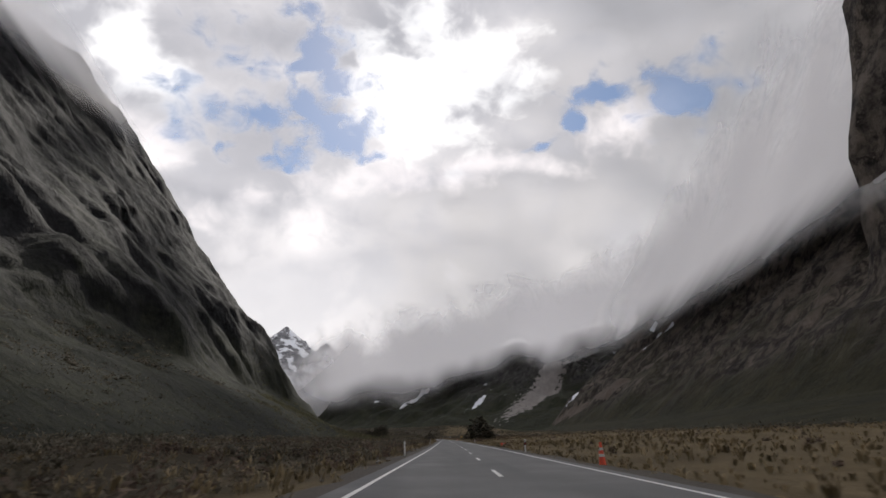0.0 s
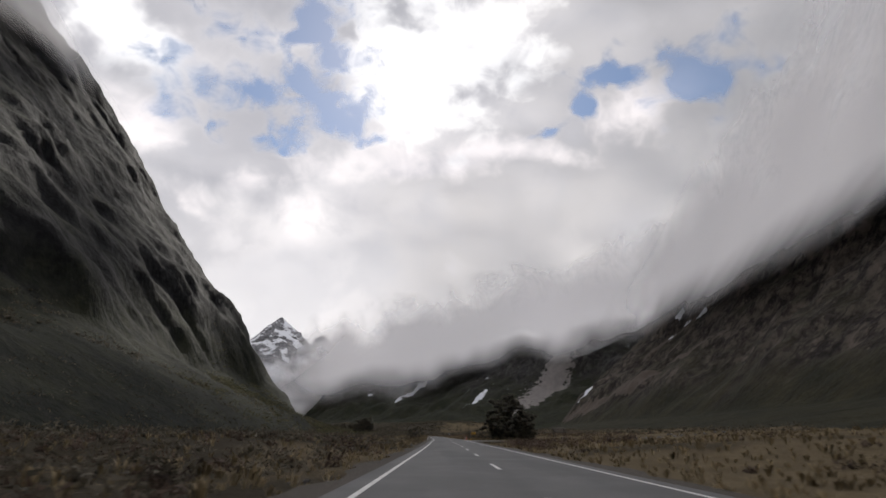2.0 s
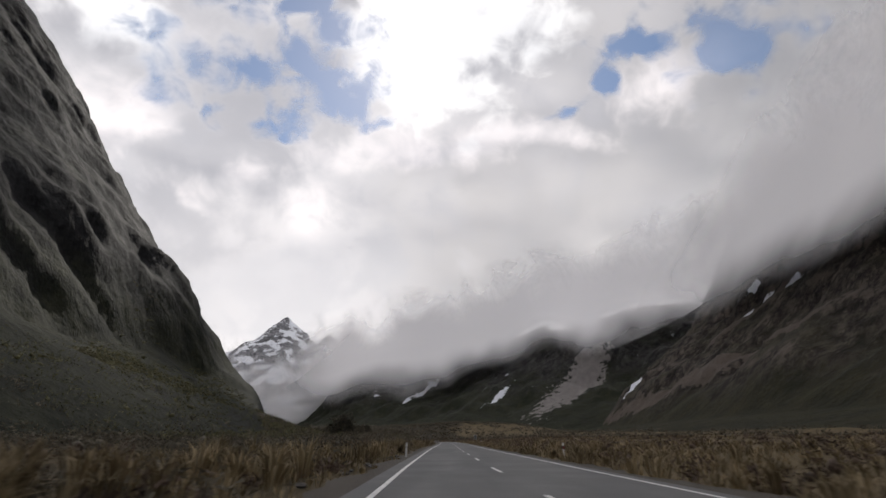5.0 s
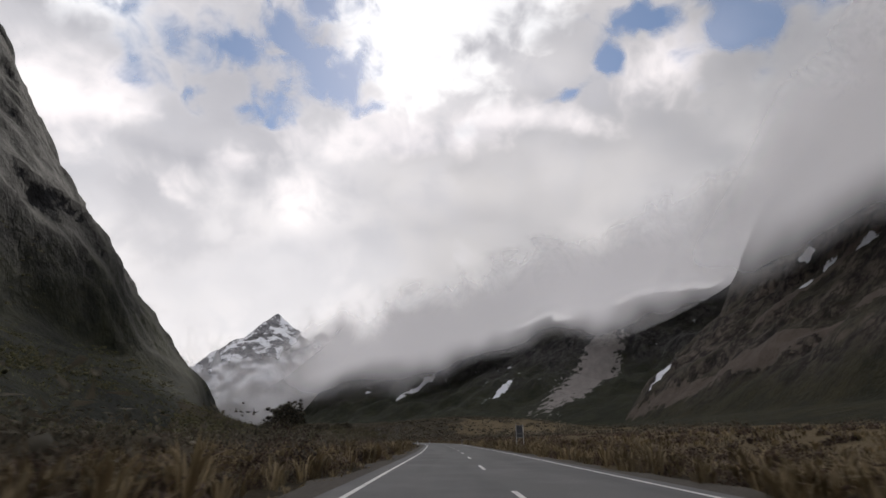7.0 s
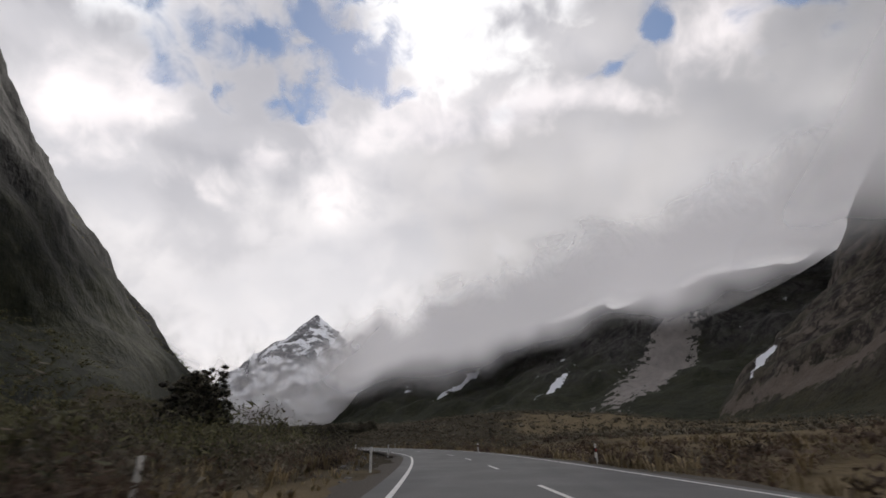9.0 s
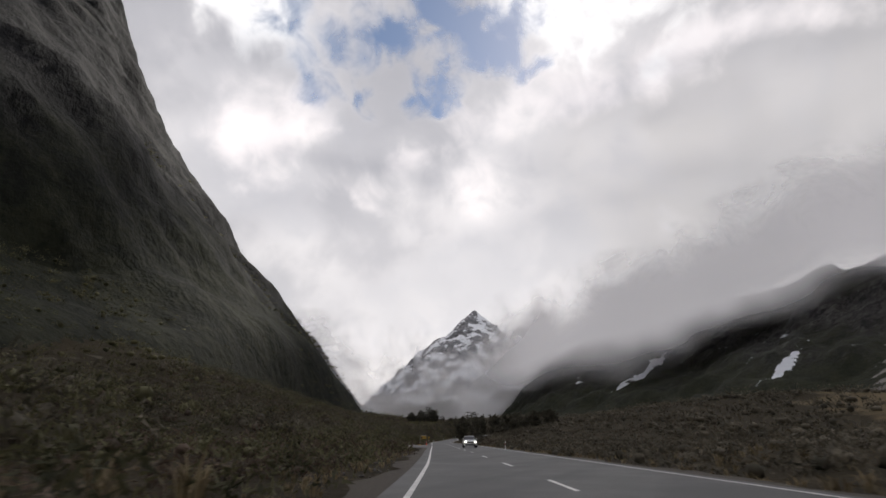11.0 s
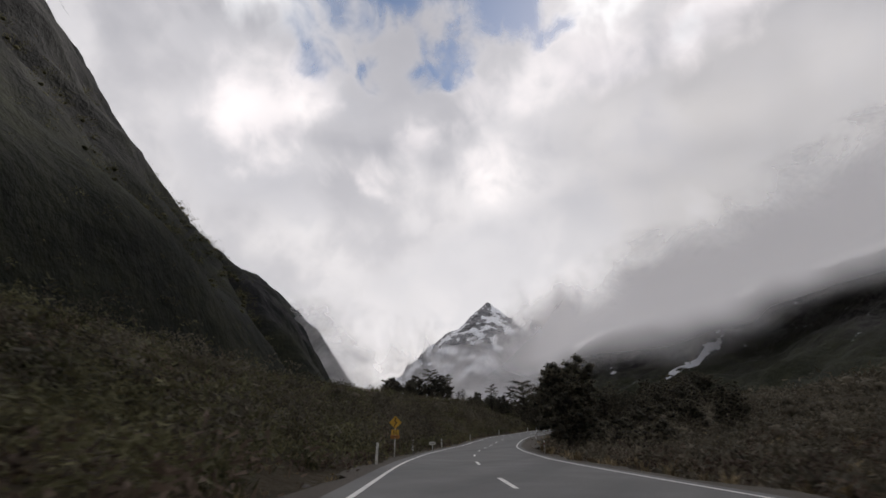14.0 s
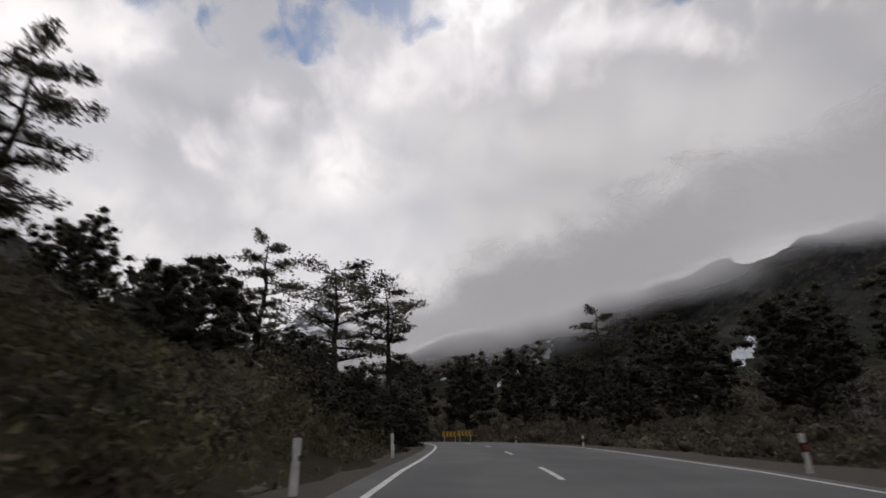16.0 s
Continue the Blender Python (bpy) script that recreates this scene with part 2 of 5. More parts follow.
def bearing(nt):
    """The way from the middle of the valley to the point, as a vector of length one: cloud forms keep their shape towards the horizon."""
    sub = nt.nodes.new("ShaderNodeVectorMath")
    sub.operation = "SUBTRACT"
    nt.links.new(place(nt), sub.inputs[0])
    sub.inputs[1].default_value = (-40, 330, 0)
    unit = nt.nodes.new("ShaderNodeVectorMath")
    unit.operation = "NORMALIZE"
    nt.links.new(sub.outputs[0], unit.inputs[0])
    return unit.outputs[0]


def centred(nt, value, amount):
    """Noise of 0 to 1 as a push of either sign."""
    return math_node(nt, "MULTIPLY", math_node(nt, "SUBTRACT", value, 0.5), amount)


def cloud_material(name, bright, dark, low, high, opaque=1.0, through=0.0, wisp=0.5, fade=None, side=None, end=None, right_end=None, climb=None, east=None):
    """Mist: scattering grey-white droplets, thinning out downwards between two heights and at ragged edges."""
    m, nt, bsdf, out = tree_of(name)
    nt.nodes.remove(bsdf)
    xyz, way = axis(nt, place(nt)), bearing(nt)
    n, soft = noise_node(nt, way, 0.16, 2, 0.5), noise_node(nt, way, 0.45, 2, 0.5)
    lift = centred(nt, n, (high - low) * wisp * 3)
    level = math_node(nt, "ADD", xyz[2], lift)
    if climb:
        level = math_node(nt, "SUBTRACT", level, math_node(nt, "MULTIPLY", span(nt, xyz[1], climb[0], climb[1]), climb[2]))
    height = xyz[2]
    if east:
        raised = math_node(nt, "MULTIPLY", span(nt, math_node(nt, "SUBTRACT", xyz[0], math_node(nt, "MULTIPLY", xyz[1], 0.3)), east[0], east[1]), east[2])
        level, height = math_node(nt, "SUBTRACT", level, raised), math_node(nt, "SUBTRACT", height, raised)
    cover = math_node(nt, "MULTIPLY", span(nt, level, low, high), opaque)
    if fade:
        cover = math_node(nt, "MULTIPLY", cover, math_node(nt, "SUBTRACT", 1.0, span(nt, math_node(nt, "ADD", height, math_node(nt, "ADD", centred(nt, soft, (fade[1] - fade[0]) * 1.2), centred(nt, noise_node(nt, way, 0.11, 5, 0.6, distortion=0.5), (fade[1] - fade[0]) * 1.8))), fade[0], fade[1])))
    if end:
        cover = math_node(nt, "MULTIPLY", cover, math_node(nt, "SUBTRACT", 1.0, span(nt, math_node(nt, "ADD", xyz[1], math_node(nt, "MULTIPLY", xyz[2], 0.6)), end[0], end[1])))
    lean = math_node(nt, "ADD", xyz[0], math_node(nt, "MULTIPLY", xyz[1], 0.24))
    if side:
        cover = math_node(nt, "MULTIPLY", cover, span(nt, math_node(nt, "ADD", lean, math_node(nt, "MULTIPLY", lift, 0.8)), side[0], side[1]))
    if right_end:
        cover = math_node(nt, "MULTIPLY", cover, math_node(nt, "SUBTRACT", 1.0, span(nt, lean, right_end[0], right_end[1])))
    colour = mixed(nt, span(nt, soft, 0.35, 0.68), dark, bright)
    scatter = nt.nodes.new("ShaderNodeBsdfDiffuse")
    glow = nt.nodes.new("ShaderNodeBsdfTranslucent")
    for s in (scatter, glow):
        nt.links.new(colour, s.inputs["Color"])
    body = node(nt, "ShaderNodeMixShader", Fac=through)
    nt.links.new(scatter.outputs[0], body.inputs[1])
    nt.links.new(glow.outputs[0], body.inputs[2])
    mix = nt.nodes.new("ShaderNodeMixShader")
    nt.links.new(cover, mix.inputs[0])
    nt.links.new(nt.nodes.new("ShaderNodeBsdfTransparent").outputs[0], mix.inputs[1])
    nt.links.new(body.outputs[0], mix.inputs[2])
    nt.links.new(mix.outputs[0], out.inputs["Surface"])
    return m


def deck_material():
    """High cloud deck: thick grey and thin bright parts, with sun glare, glow and shade put into their colour, and gaps
    through which the blue shows.
    """
    m, nt, bsdf, out = tree_of("cloud_deck")
    nt.nodes.remove(bsdf)
    xyz, way = axis(nt, place(nt)), bearing(nt)
    big, mid = noise_node(nt, way, 0.40, 3, 0.5, distortion=0.3), noise_node(nt, way, 0.17, 4, 0.48, distortion=0.35)
    small = noise_node(nt, way, 0.06, 4, 0.5, distortion=0.4)

    def blot(cx, cy, rx, ry, turn=0.0):
        c, s = math.cos(radians(turn)), math.sin(radians(turn))
        dx, dy = math_node(nt, "SUBTRACT", xyz[0], cx), math_node(nt, "SUBTRACT", xyz[1], cy)
        u = math_node(nt, "ADD", math_node(nt, "MULTIPLY", dx, c / rx), math_node(nt, "MULTIPLY", dy, s / rx))
        v = math_node(nt, "ADD", math_node(nt, "MULTIPLY", dx, -s / ry), math_node(nt, "MULTIPLY", dy, c / ry))
        d = math_node(nt, "SQRT", math_node(nt, "ADD", math_node(nt, "MULTIPLY", u, u), math_node(nt, "MULTIPLY", v, v)))
        return math_node(nt, "SUBTRACT", 1.0, d)

    def blots(places, coarse, fine, low, high):
        total = None
        for b in places:
            total = blot(*b) if total is None else math_node(nt, "SMOOTH_MAX", total, blot(*b), 0.3)
        return span(nt, math_node(nt, "ADD", total, math_node(nt, "ADD", centred(nt, mid, coarse), centred(nt, small, fine))), low, high)

    body = mixed(nt, span(nt, math_node(nt, "ADD", math_node(nt, "MULTIPLY", big, 0.45), math_node(nt, "ADD", math_node(nt, "MULTIPLY", mid, 0.4), math_node(nt, "MULTIPLY", small, 0.15))), 0.40, 0.60), DECK_GREY, DECK_WHITE)
    body = mixed(nt, math_node(nt, "MULTIPLY", blots(THICK, 1.6, 0.4, -0.25, 0.6), 0.9), body, mixed(nt, span(nt, mid, 0.3, 0.7), (0.355, 0.345, 0.345), (0.44, 0.425, 0.42)))
    # cloud shade, lit rims and the glare round the sun, painted as colour
    body = mixed(nt, math_node(nt, "MULTIPLY", blots(SHADE, 4.5, 1.6, -0.3, 0.9), 0.7), body, (0.47, 0.465, 0.48))
    body = mixed(nt, math_node(nt, "MULTIPLY", blots(GLOW, 5.0, 2.4, -0.5, 1.5), 0.85), body, (0.95, 0.885, 0.855))
    body = mixed(nt, blots(THIN_GLARE, 3.6, 1.6, -0.1, 0.7), body, (0.985, 0.96, 0.925))
    open_sky = math_node(nt, "MAXIMUM", blots(GAPS, 3.4, 3.0, -0.15, 0.75), math_node(nt, "MULTIPLY", blots(WISPY, 5.0, 4.0, -0.1, 1.3), 0.8))
    glow = nt.nodes.new("ShaderNodeBsdfTranslucent")
    nt.links.new(body, glow.inputs["Color"])
    mix = nt.nodes.new("ShaderNodeMixShader")
    nt.links.new(open_sky, mix.inputs[0])
    nt.links.new(glow.outputs[0], mix.inputs[1])
    nt.links.new(nt.nodes.new("ShaderNodeBsdfTransparent").outputs[0], mix.inputs[2])
    nt.links.new(mix.outputs[0], out.inputs["Surface"])
    return m


# ---------------------------------------------------------------- the road's line
STATIONS = [(x, y) for t, x, y, *_ in ROWS[:28:2] + ROWS[28:]]
STATIONS = [(-0.2, -60), (-0.1, -30)] + STATIONS + [(-97.3, 613), (-98.4, 621), (-100.4, 629), (-104, 636), (-109.5, 641.5), (-119, 646.5), (-138, 650)]


def spline(points, step=1.0):
    p = np.array(points, float)
    p = np.vstack([2 * p[0] - p[1], p, 2 * p[-1] - p[-2]])
    out = []
    for a, b, c, d in zip(p, p[1:], p[2:], p[3:]):
        n = max(2, int(np.hypot(*(c - b)) / step))
        t = (np.arange(n) / n)[:, None]
        out.append(0.5 * (2 * b + (c - a) * t + (2 * a - 5 * b + 4 * c - d) * t**2 + (3 * b - a - 3 * c + d) * t**3))
    return np.vstack(out)


LINE = spline(STATIONS)
STEP = np.r_[0, np.cumsum(np.hypot(*np.diff(LINE, axis=0).T))]
STEP -= STEP[np.argmin(np.hypot(LINE[:, 0], LINE[:, 1]))]
AHEAD = np.gradient(LINE, axis=0)
AHEAD /= np.linalg.norm(AHEAD, axis=1)[:, None]
SIDE = np.stack([AHEAD[:, 1], -AHEAD[:, 0]], 1)      # to the right


def left_edge(s):
    return np.interp(s, [0, 25, 40, 64, 110, 128, 142, 170, 205, 236, 280, 313, 332, 352, 371, 385, 400, 437, 470, 505, 544, 560, 590, 606, 625, 640], [-1.2, -1.08, -1.05, -0.97, -0.93, -0.85, -0.48, -0.5, -0.95, -1.12, -1.18, -1.0, -0.9, -0.45, 0.05, -0.3, -0.45, -0.5, -0.8, -1.05, -1.05, -1.2, -1.15, -1.0, -0.65, -0.6])


def middle(s):
    return left_edge(s) + np.interp(s, [0, 116, 142, 205, 313, 370, 437, 505, 700], [2.06, 2.06, 2.15, 2.06, 2.05, 2.15, 2.15, 2.06, 1.95])


def right_edge(s):
    return np.interp(s, [0, 116, 142, 170, 205, 250, 320, 373, 395, 437, 506, 544, 560, 575, 590, 604, 616, 630, 650], [2.85, 2.9, 3.5, 3.45, 3.1, 2.95, 3.05, 4.7, 4.9, 4.4, 3.95, 3.7, 3.3, 2.75, 2.75, 3.05, 3.9, 4.4, 4.8])


def beside(s, off, z=0.0):
    """A point beside the road: metres along it, metres to the right of the line."""
    k = np.clip(np.interp(s, STEP, np.arange(len(STEP))), 0, len(STEP) - 1.001)
    i, f = int(k), k - int(k)
    p, n = LINE[i] * (1 - f) + LINE[i + 1] * f, SIDE[i]
    return Vector((p[0] + n[0] * off, p[1] + n[1] * off, z + float(rise(s))))


def nearest(x, y):
    """Metres along the road and to its right, for arrays of points."""
    shape = np.shape(x)
    q = np.stack([np.ravel(x), np.ravel(y)], 1)
    along, off = np.empty(len(q)), np.empty(len(q))
    coarse = LINE[::3]
    for lo in range(0, len(q), 20000):
        part_q = q[lo:lo + 20000]
        k = np.argmin(((part_q[:, None] - coarse[None]) ** 2).sum(-1), 1) * 3
        along[lo:lo + 20000] = STEP[k]
        off[lo:lo + 20000] = ((part_q - LINE[k]) * SIDE[k]).sum(1)
    return along.reshape(shape), off.reshape(shape)


# ---------------------------------------------------------------- heights
LEVELS = [0, 20, 40, 80, 150, 250, 400, 650, 1000]
# where each level lies on the left wall, by distance up the valley
WALL = {
    0: (-68, -105, -157, -206, -263, -332, -467, -752, -1467),
    250: (-66, -98, -138, -178, -236, -308, -440, -725, -1440),
    430: (-73, -107, -149, -164, -218, -298, -396, -698, -1413),
    500: (-89, -117, -146, -173, -227, -297, -415, -724, -1439),
    560: (-101, -131, -153, -190, -244, -310, -434, -744, -1459),
    620: (-141, -161, -175, -227, -299, -409, -493, -784, -1499),
    680: (-181, -197, -215, -269, -337, -449, -623, -908, -1623),
    740: (-221, -239, -266, -304, -400, -504, -657, -942, -1657),
    850: (-297, -313, -338, -370, -464, -586, -737, -1022, -1737),
    1000: (-399, -415, -435, -467, -523, -687, -845, -1130, -1845),
    1250: (-567, -585, -605, -637, -693, -783, -1027, -1312, -2027),
    1400: (-669, -685, -707, -739, -795, -875, -1083, -1368, -2083),
}


def left_slope(x, y):
    """Height of the rock wall on the left bank of the valley."""
    x, y = np.broadcast_arrays(np.asarray(x, float), np.asarray(y, float))
    at = [np.interp(y, list(WALL), [row[k] for row in WALL.values()]) for k in range(len(LEVELS))]
    z = np.minimum(0, (at[0] - x) * 0.1)
    for k in range(len(LEVELS) - 1):
        t = np.clip((at[k] - x) / (at[k] - at[k + 1]), 0, 1)
        z = z + t * (LEVELS[k + 1] - LEVELS[k])
    z = np.where(z > 430, 430 + (z - 430) * 0.1, z)
    along, off = nearest(x, y)
    return z - 60 * smooth(55, 12, np.abs(off)), -x


def right_slope(x, y):
    shift = np.interp(y, [-400, 0, 300, 600, 740, 800, 900, 1200], [40, 20, 0, 0, 0, -30, -190, -700])
    q = x + shift
    z = np.interp(q, [60, 100, 150, 180, 217, 260, 331, 450, 700, 1200], [-6, 3, 13, 42, 72, 115, 226, 240, 200, 150])
    buttress = smooth(262, 226, y + 8 * fractal(x, y, 40, 3, 61)) * np.interp(x, [168, 186, 213, 244, 310, 500], [0, 22, 115, 240, 320, 340])
    return np.maximum(z, buttress), q


def head_slope(x, y):
    q = (x - 60) * 0.70 + (y - 880) * 0.71
    z = np.interp(q, [-160, -60, 0, 40, 110, 200, 300, 420, 700, 1200], [-6, 10, 32, 55, 84, 150, 195, 200, 120, 60])
    z = z * smooth(-520, -130, x + 0.12 * (y - 1100)) - 6 * (x < -500)
    z = z * (1 + 0.1 * smooth(-340, -150, x - 0.3 * y) * smooth(60, 260, q))
    return z, q


def floor_height(x, y):
    along, off = nearest(x, y)
    pull = smooth(462, 474, along) * smooth(498, 486, along)
    off = np.where(off < -2, np.minimum(-2, off + 3.6 * pull), off)
    pull = smooth(125, 133, along) * smooth(160, 150, along)
    off = np.where(off > 3.4, np.maximum(3.4, off - 5 * pull), off)
    lift = np.interp(off, [-60, -25, -8, -4, -2.2, 3.6, 6.5, 12, 30, 80, 140, 300], [0.4, 0.1, -0.12, -0.28, -0.1, -0.1, -0.28, 0.0, 0.5, 1.6, 6, 12])
    bank = smooth(400, 520, along) * (1 - 0.45 * smooth(550, 585, along)) * np.interp(off, [-90, -60, -30, -12, -5, -2.5, 0], [30, 18, 8, 2.6, 0.7, 0.0, 0]) + smooth(525, 590, along) * np.interp(off, [-60, -22, -14, -8, -4.5, -2.8], [0, 2.0, 2.6, 1.8, 0.5, 0])
    bank_right = smooth(470, 560, along) * np.interp(off, [0, 10, 16, 30, 70], [0, 0.0, 0.8, 3, 9])
    clear = smooth(3.0, 14.0, np.abs(off - 1))
    rough = fractal(x, y, 22, 4, 5) * 0.5 * clear + fractal(x, y, 4, 3, 8) * 0.14 * clear
    keep = smooth(250, 90, np.abs(off))
    return rise(along) * smooth(200, 60, np.abs(off)) - 0.06 * (np.abs(off - 0.9) < 3) + (lift + bank + bank_right + rough) * np.where(np.abs(off) < 400, 1, 0.3) * keep + (1 - keep) * rough


def spread(low, fine_low, fine_high, high, step, growth):
    """Coordinates close together between two places and ever further apart outside."""
    mid = list(np.arange(fine_low, fine_high, step))
    up, s = [fine_high], step
    while up[-1] < high:
        s *= growth
        up.append(up[-1] + s)
    down, s = [fine_low], step
    while down[-1] > low:
        s *= growth
        down.append(down[-1] - s)
    return np.array(down[:0:-1] + mid + up)


gx, gy = np.meshgrid(spread(-4500, -145, 70, 4500, 1.6, 1.09), spread(-1500, -30, 720, 4600, 2.2, 1.07))
sheet("ground", gx, gy, floor_height(gx, gy), GROUND, "tawny tussock and dark scrub valley floor", "ground")


def mountain(name, label, material, slope, xs, ys, rough, size, ribs=0.0):
    x, y = np.meshgrid(xs, ys)
    z, q = slope(x, y)
    grown = smooth(5, 60, z)
    z = z + grown * (rough * fractal(x, y, size, 5, 31) + rough * 0.6 * fractal(x, y * 0.6 + z * 0.7, size * 0.27, 4, 77))
    x = x + grown * (rough * 0.5 * fractal(y, z, size * 0.5, 4, 55) + ribs * (0.35 - fractal(y + 0.5 * z, 0.22 * z - 0.1 * y, 34, 5, 91, True)))
    return sheet(name, x, y, z, material, label, "mountain")


mountain("mountain_left", "steep rock mountainside with shade-darkened colour and green lower slopes", ROCK_LEFT, left_slope, -np.r_[np.arange(60, 500, 2.4), np.arange(500, 1700, 16)], np.r_[np.arange(-420, 120, 9.0), np.arange(120, 860, 2.6), np.arange(860, 1500, 9)], 8, 95, 6.5)
mountain("mountain_right", "brown rock mountainside with snow patches", ROCK_RIGHT, right_slope, np.r_[np.arange(60, 420, 4.0), np.arange(420, 1300, 14)], np.arange(-420, 1150, 4.5), 7, 80, 6.0)
mountain("valley_head", "dark scrub-covered slope at the valley's head", ROCK_HEAD, head_slope, np.arange(-760, 900, 7.0), np.arange(700, 2300, 7.0), 12, 110)


def snowy_peak():
    x, y = np.meshgrid(np.arange(-1500, -150, 9.0), np.arange(1900, 2900, 9.0))

    def cone(cx, cy, h, wx, wy):
        return h - h * np.sqrt(((x - cx) / wx) ** 2 + ((y - cy) / wy) ** 2)

    z = np.maximum.reduce([cone(-735, 2320, 520, 560, 520), cone(-560, 2380, 440, 420, 420), cone(-1080, 2500, 370, 420, 300)])
    z = z + smooth(-50, 60, z) * (42 * fractal(x, y, 190, 6, 12, True) + 8 * fractal(x, y, 30, 3, 3, True))
    return sheet("snowy_peak", x, y, np.maximum(z, -20), ROCK_PEAK, "snow-streaked pyramid peak half lost in cloud", "mountain")


snowy_peak()

# ---------------------------------------------------------------- clouds
# forms on the vault: middle, half widths, turn
GAPS = [(-325, 1335, 110, 120, 0), (-355, 1190, 105, 180, 0), (-305, 930, 105, 210, 0), (-565, 1395, 150, 130, 0), (-460, 1335, 170, 130, 0), (-500, 1200, 110, 130, 0), (355, 1392, 85, 36, -32), (415, 1275, 34, 95, -28), (470, 1160, 105, 55, 0)]
WISPY = [(-540, 1150, 190, 260, 0), (-470, 930, 140, 220, 0), (740, 1150, 140, 190, 0), (590, 1090, 150, 70, 0)]
# next three: painted sun glare, painted glow, painted shade
THIN_GLARE = [(-40, 1060, 260, 330, 0), (-720, 900, 150, 240, 0)]
GLOW = [(-930, 1750, 150, 170, 0), (-640, 1620, 220, 100, -20), (-300, 1550, 360, 110, 0), (200, 1500, 260, 70, 0), (-560, 1900, 130, 170, 0), (560, 1340, 130, 130, 0), (-1000, 1350, 160, 130, 0)]
SHADE = [(-110, 1590, 150, 70, 0), (-800, 1480, 150, 170, 0), (-700, 1800, 90, 90, 0), (-1150, 1500, 250, 350, 0), (-750, 2350, 550, 480, 0)]
THICK = [(1050, 1000, 850, 1500, 0), (480, 2600, 950, 1300, 0)]
DECK_GREY, DECK_WHITE = (0.47, 0.46, 0.47), (0.74, 0.71, 0.695)
DECK = deck_material()
# one vault of cloud: level overhead, curving down to the horizon all round
ring, turn = np.meshgrid(np.r_[np.linspace(5, 1500, 40), np.linspace(1560, 3900, 50)], np.linspace(0, 2 * np.pi, 181))
cx, cy = -80 + ring * np.sin(turn), 450 + ring * np.cos(turn)
sheet("cloud_vault", cx, cy, 890 - 930 * smooth(1150, 3900, ring) + 26 * fractal(cx, cy, 500, 3, 4), DECK, "broken bright cloud cover with blue gaps", "cloud", "stuff")


def veil(name, label, material, slope, xs, ys, lift, waves=1.0, far=9e9):
    """Mist that hangs on a mountainside and rises above it, ending below the vault."""
    x, y = np.meshgrid(xs, ys)
    z, q = slope(x, y)
    z = z + lift + 10 * waves * fractal(x, y, 160, 3, 21) + waves * smooth(200, 400, z) * 34 * fractal(x, y, 420, 2, 22)
    vault = 890 - 930 * smooth(1150, 3900, np.hypot(x + 80, y - 450))
    keep = ((z < np.minimum(vault - 50, 830)) & (y + 0.6 * z < far)).ravel()
    faces = grid_faces(*x.shape)
    ob = new(name, mesh_of(name, np.stack([x, y, z], -1).reshape(-1, 3), faces[keep[faces].all(1)]))
    ob.data.materials.append(material)
    return tagged(ob, label, "cloud", kind="stuff")


def eased(q, at, heights, reach=70):
    """Heights between given places, with the corners rounded off."""
    return np.mean([np.interp(q + d, at, heights) for d in np.linspace(-reach, reach, 15)], 0)


def right_bank(x, y):
    shift = np.interp(y, [-400, 0, 300, 600, 740, 800, 900, 1200], [40, 20, 0, 0, 0, 0, 0, 0])
    q = x + shift
    return eased(q, [140, 180, 217, 260, 331, 420, 520, 620, 820], [12, 42, 72, 115, 226, 410, 700, 1060, 1800]), q


def head_bank(x, y):
    q = (x - 60) * 0.70 + (y - 880) * 0.71
    return eased(q, [-160, -60, 0, 40, 110, 200, 300, 380, 460, 540, 640], [-6, 10, 32, 55, 84, 155, 270, 410, 620, 880, 1250]), q


def left_bank(x, y):
    at = [np.interp(y, list(WALL), [row[k] for row in WALL.values()]) for k in (4, 5, 6)]
    z = 0
    for d in np.linspace(-60, 60, 9):
        q = x + d
        z = z + np.where(q > at[1], 250 - (q - at[1]) / (at[0] - at[1]) * 100, 250 + (at[1] - q) / (at[1] - at[2]) * 150)
    return z / 9, -x


MIST_RIGHT = cloud_material("mist_right", (0.87, 0.85, 0.84), (0.78, 0.765, 0.76), 78, 165, wisp=0.16, climb=(540, 900, 75), fade=(250, 480), end=(690, 1130))
MIST_HEAD = cloud_material("mist_head", (0.86, 0.84, 0.835), (0.76, 0.745, 0.74), 66, 172, wisp=0.4, fade=(235, 400), side=(-150, 110), east=(-380, -150, 34))
MIST_LEFT = cloud_material("mist_left", (0.97, 0.955, 0.95), (0.90, 0.885, 0.88), 262, 400, wisp=0.25, fade=(420, 560), end=(520, 760))
MIST_LOW = cloud_material("mist_low", (0.95, 0.93, 0.93), (0.86, 0.845, 0.845), 10, 60, wisp=0.4, fade=(50, 320), through=0.4, opaque=0.75, right_end=(100, 330))
veil("cloud_bank", "grey cloud hanging on the mountainside", MIST_RIGHT, right_bank, np.arange(150, 760, 14), np.arange(-420, 1500, 24), 34, 0.15, 1140)
veil("cloud_bank", "grey cloud filling the head of the valley", MIST_HEAD, head_bank, np.arange(-700, 1300, 16), np.arange(850, 2600, 20), 36, 0.2)
veil("cloud_bank", "pale cloud on the upper rock wall", MIST_LEFT, left_bank, -np.arange(200, 1000, 10), np.arange(0, 1300, 20), 22, 0.1, 1500)
mx, mz = np.meshgrid(np.arange(-1300, 150, 25.0), np.arange(-5, 420, 12.0))
sheet("low_mist", mx, 1560 + 0.22 * mx + 60 * fractal(mx, mz, 200, 3, 9) + 0.4 * mz, mz, MIST_LOW, "low mist lying before the snowy peak", "cloud", "stuff")

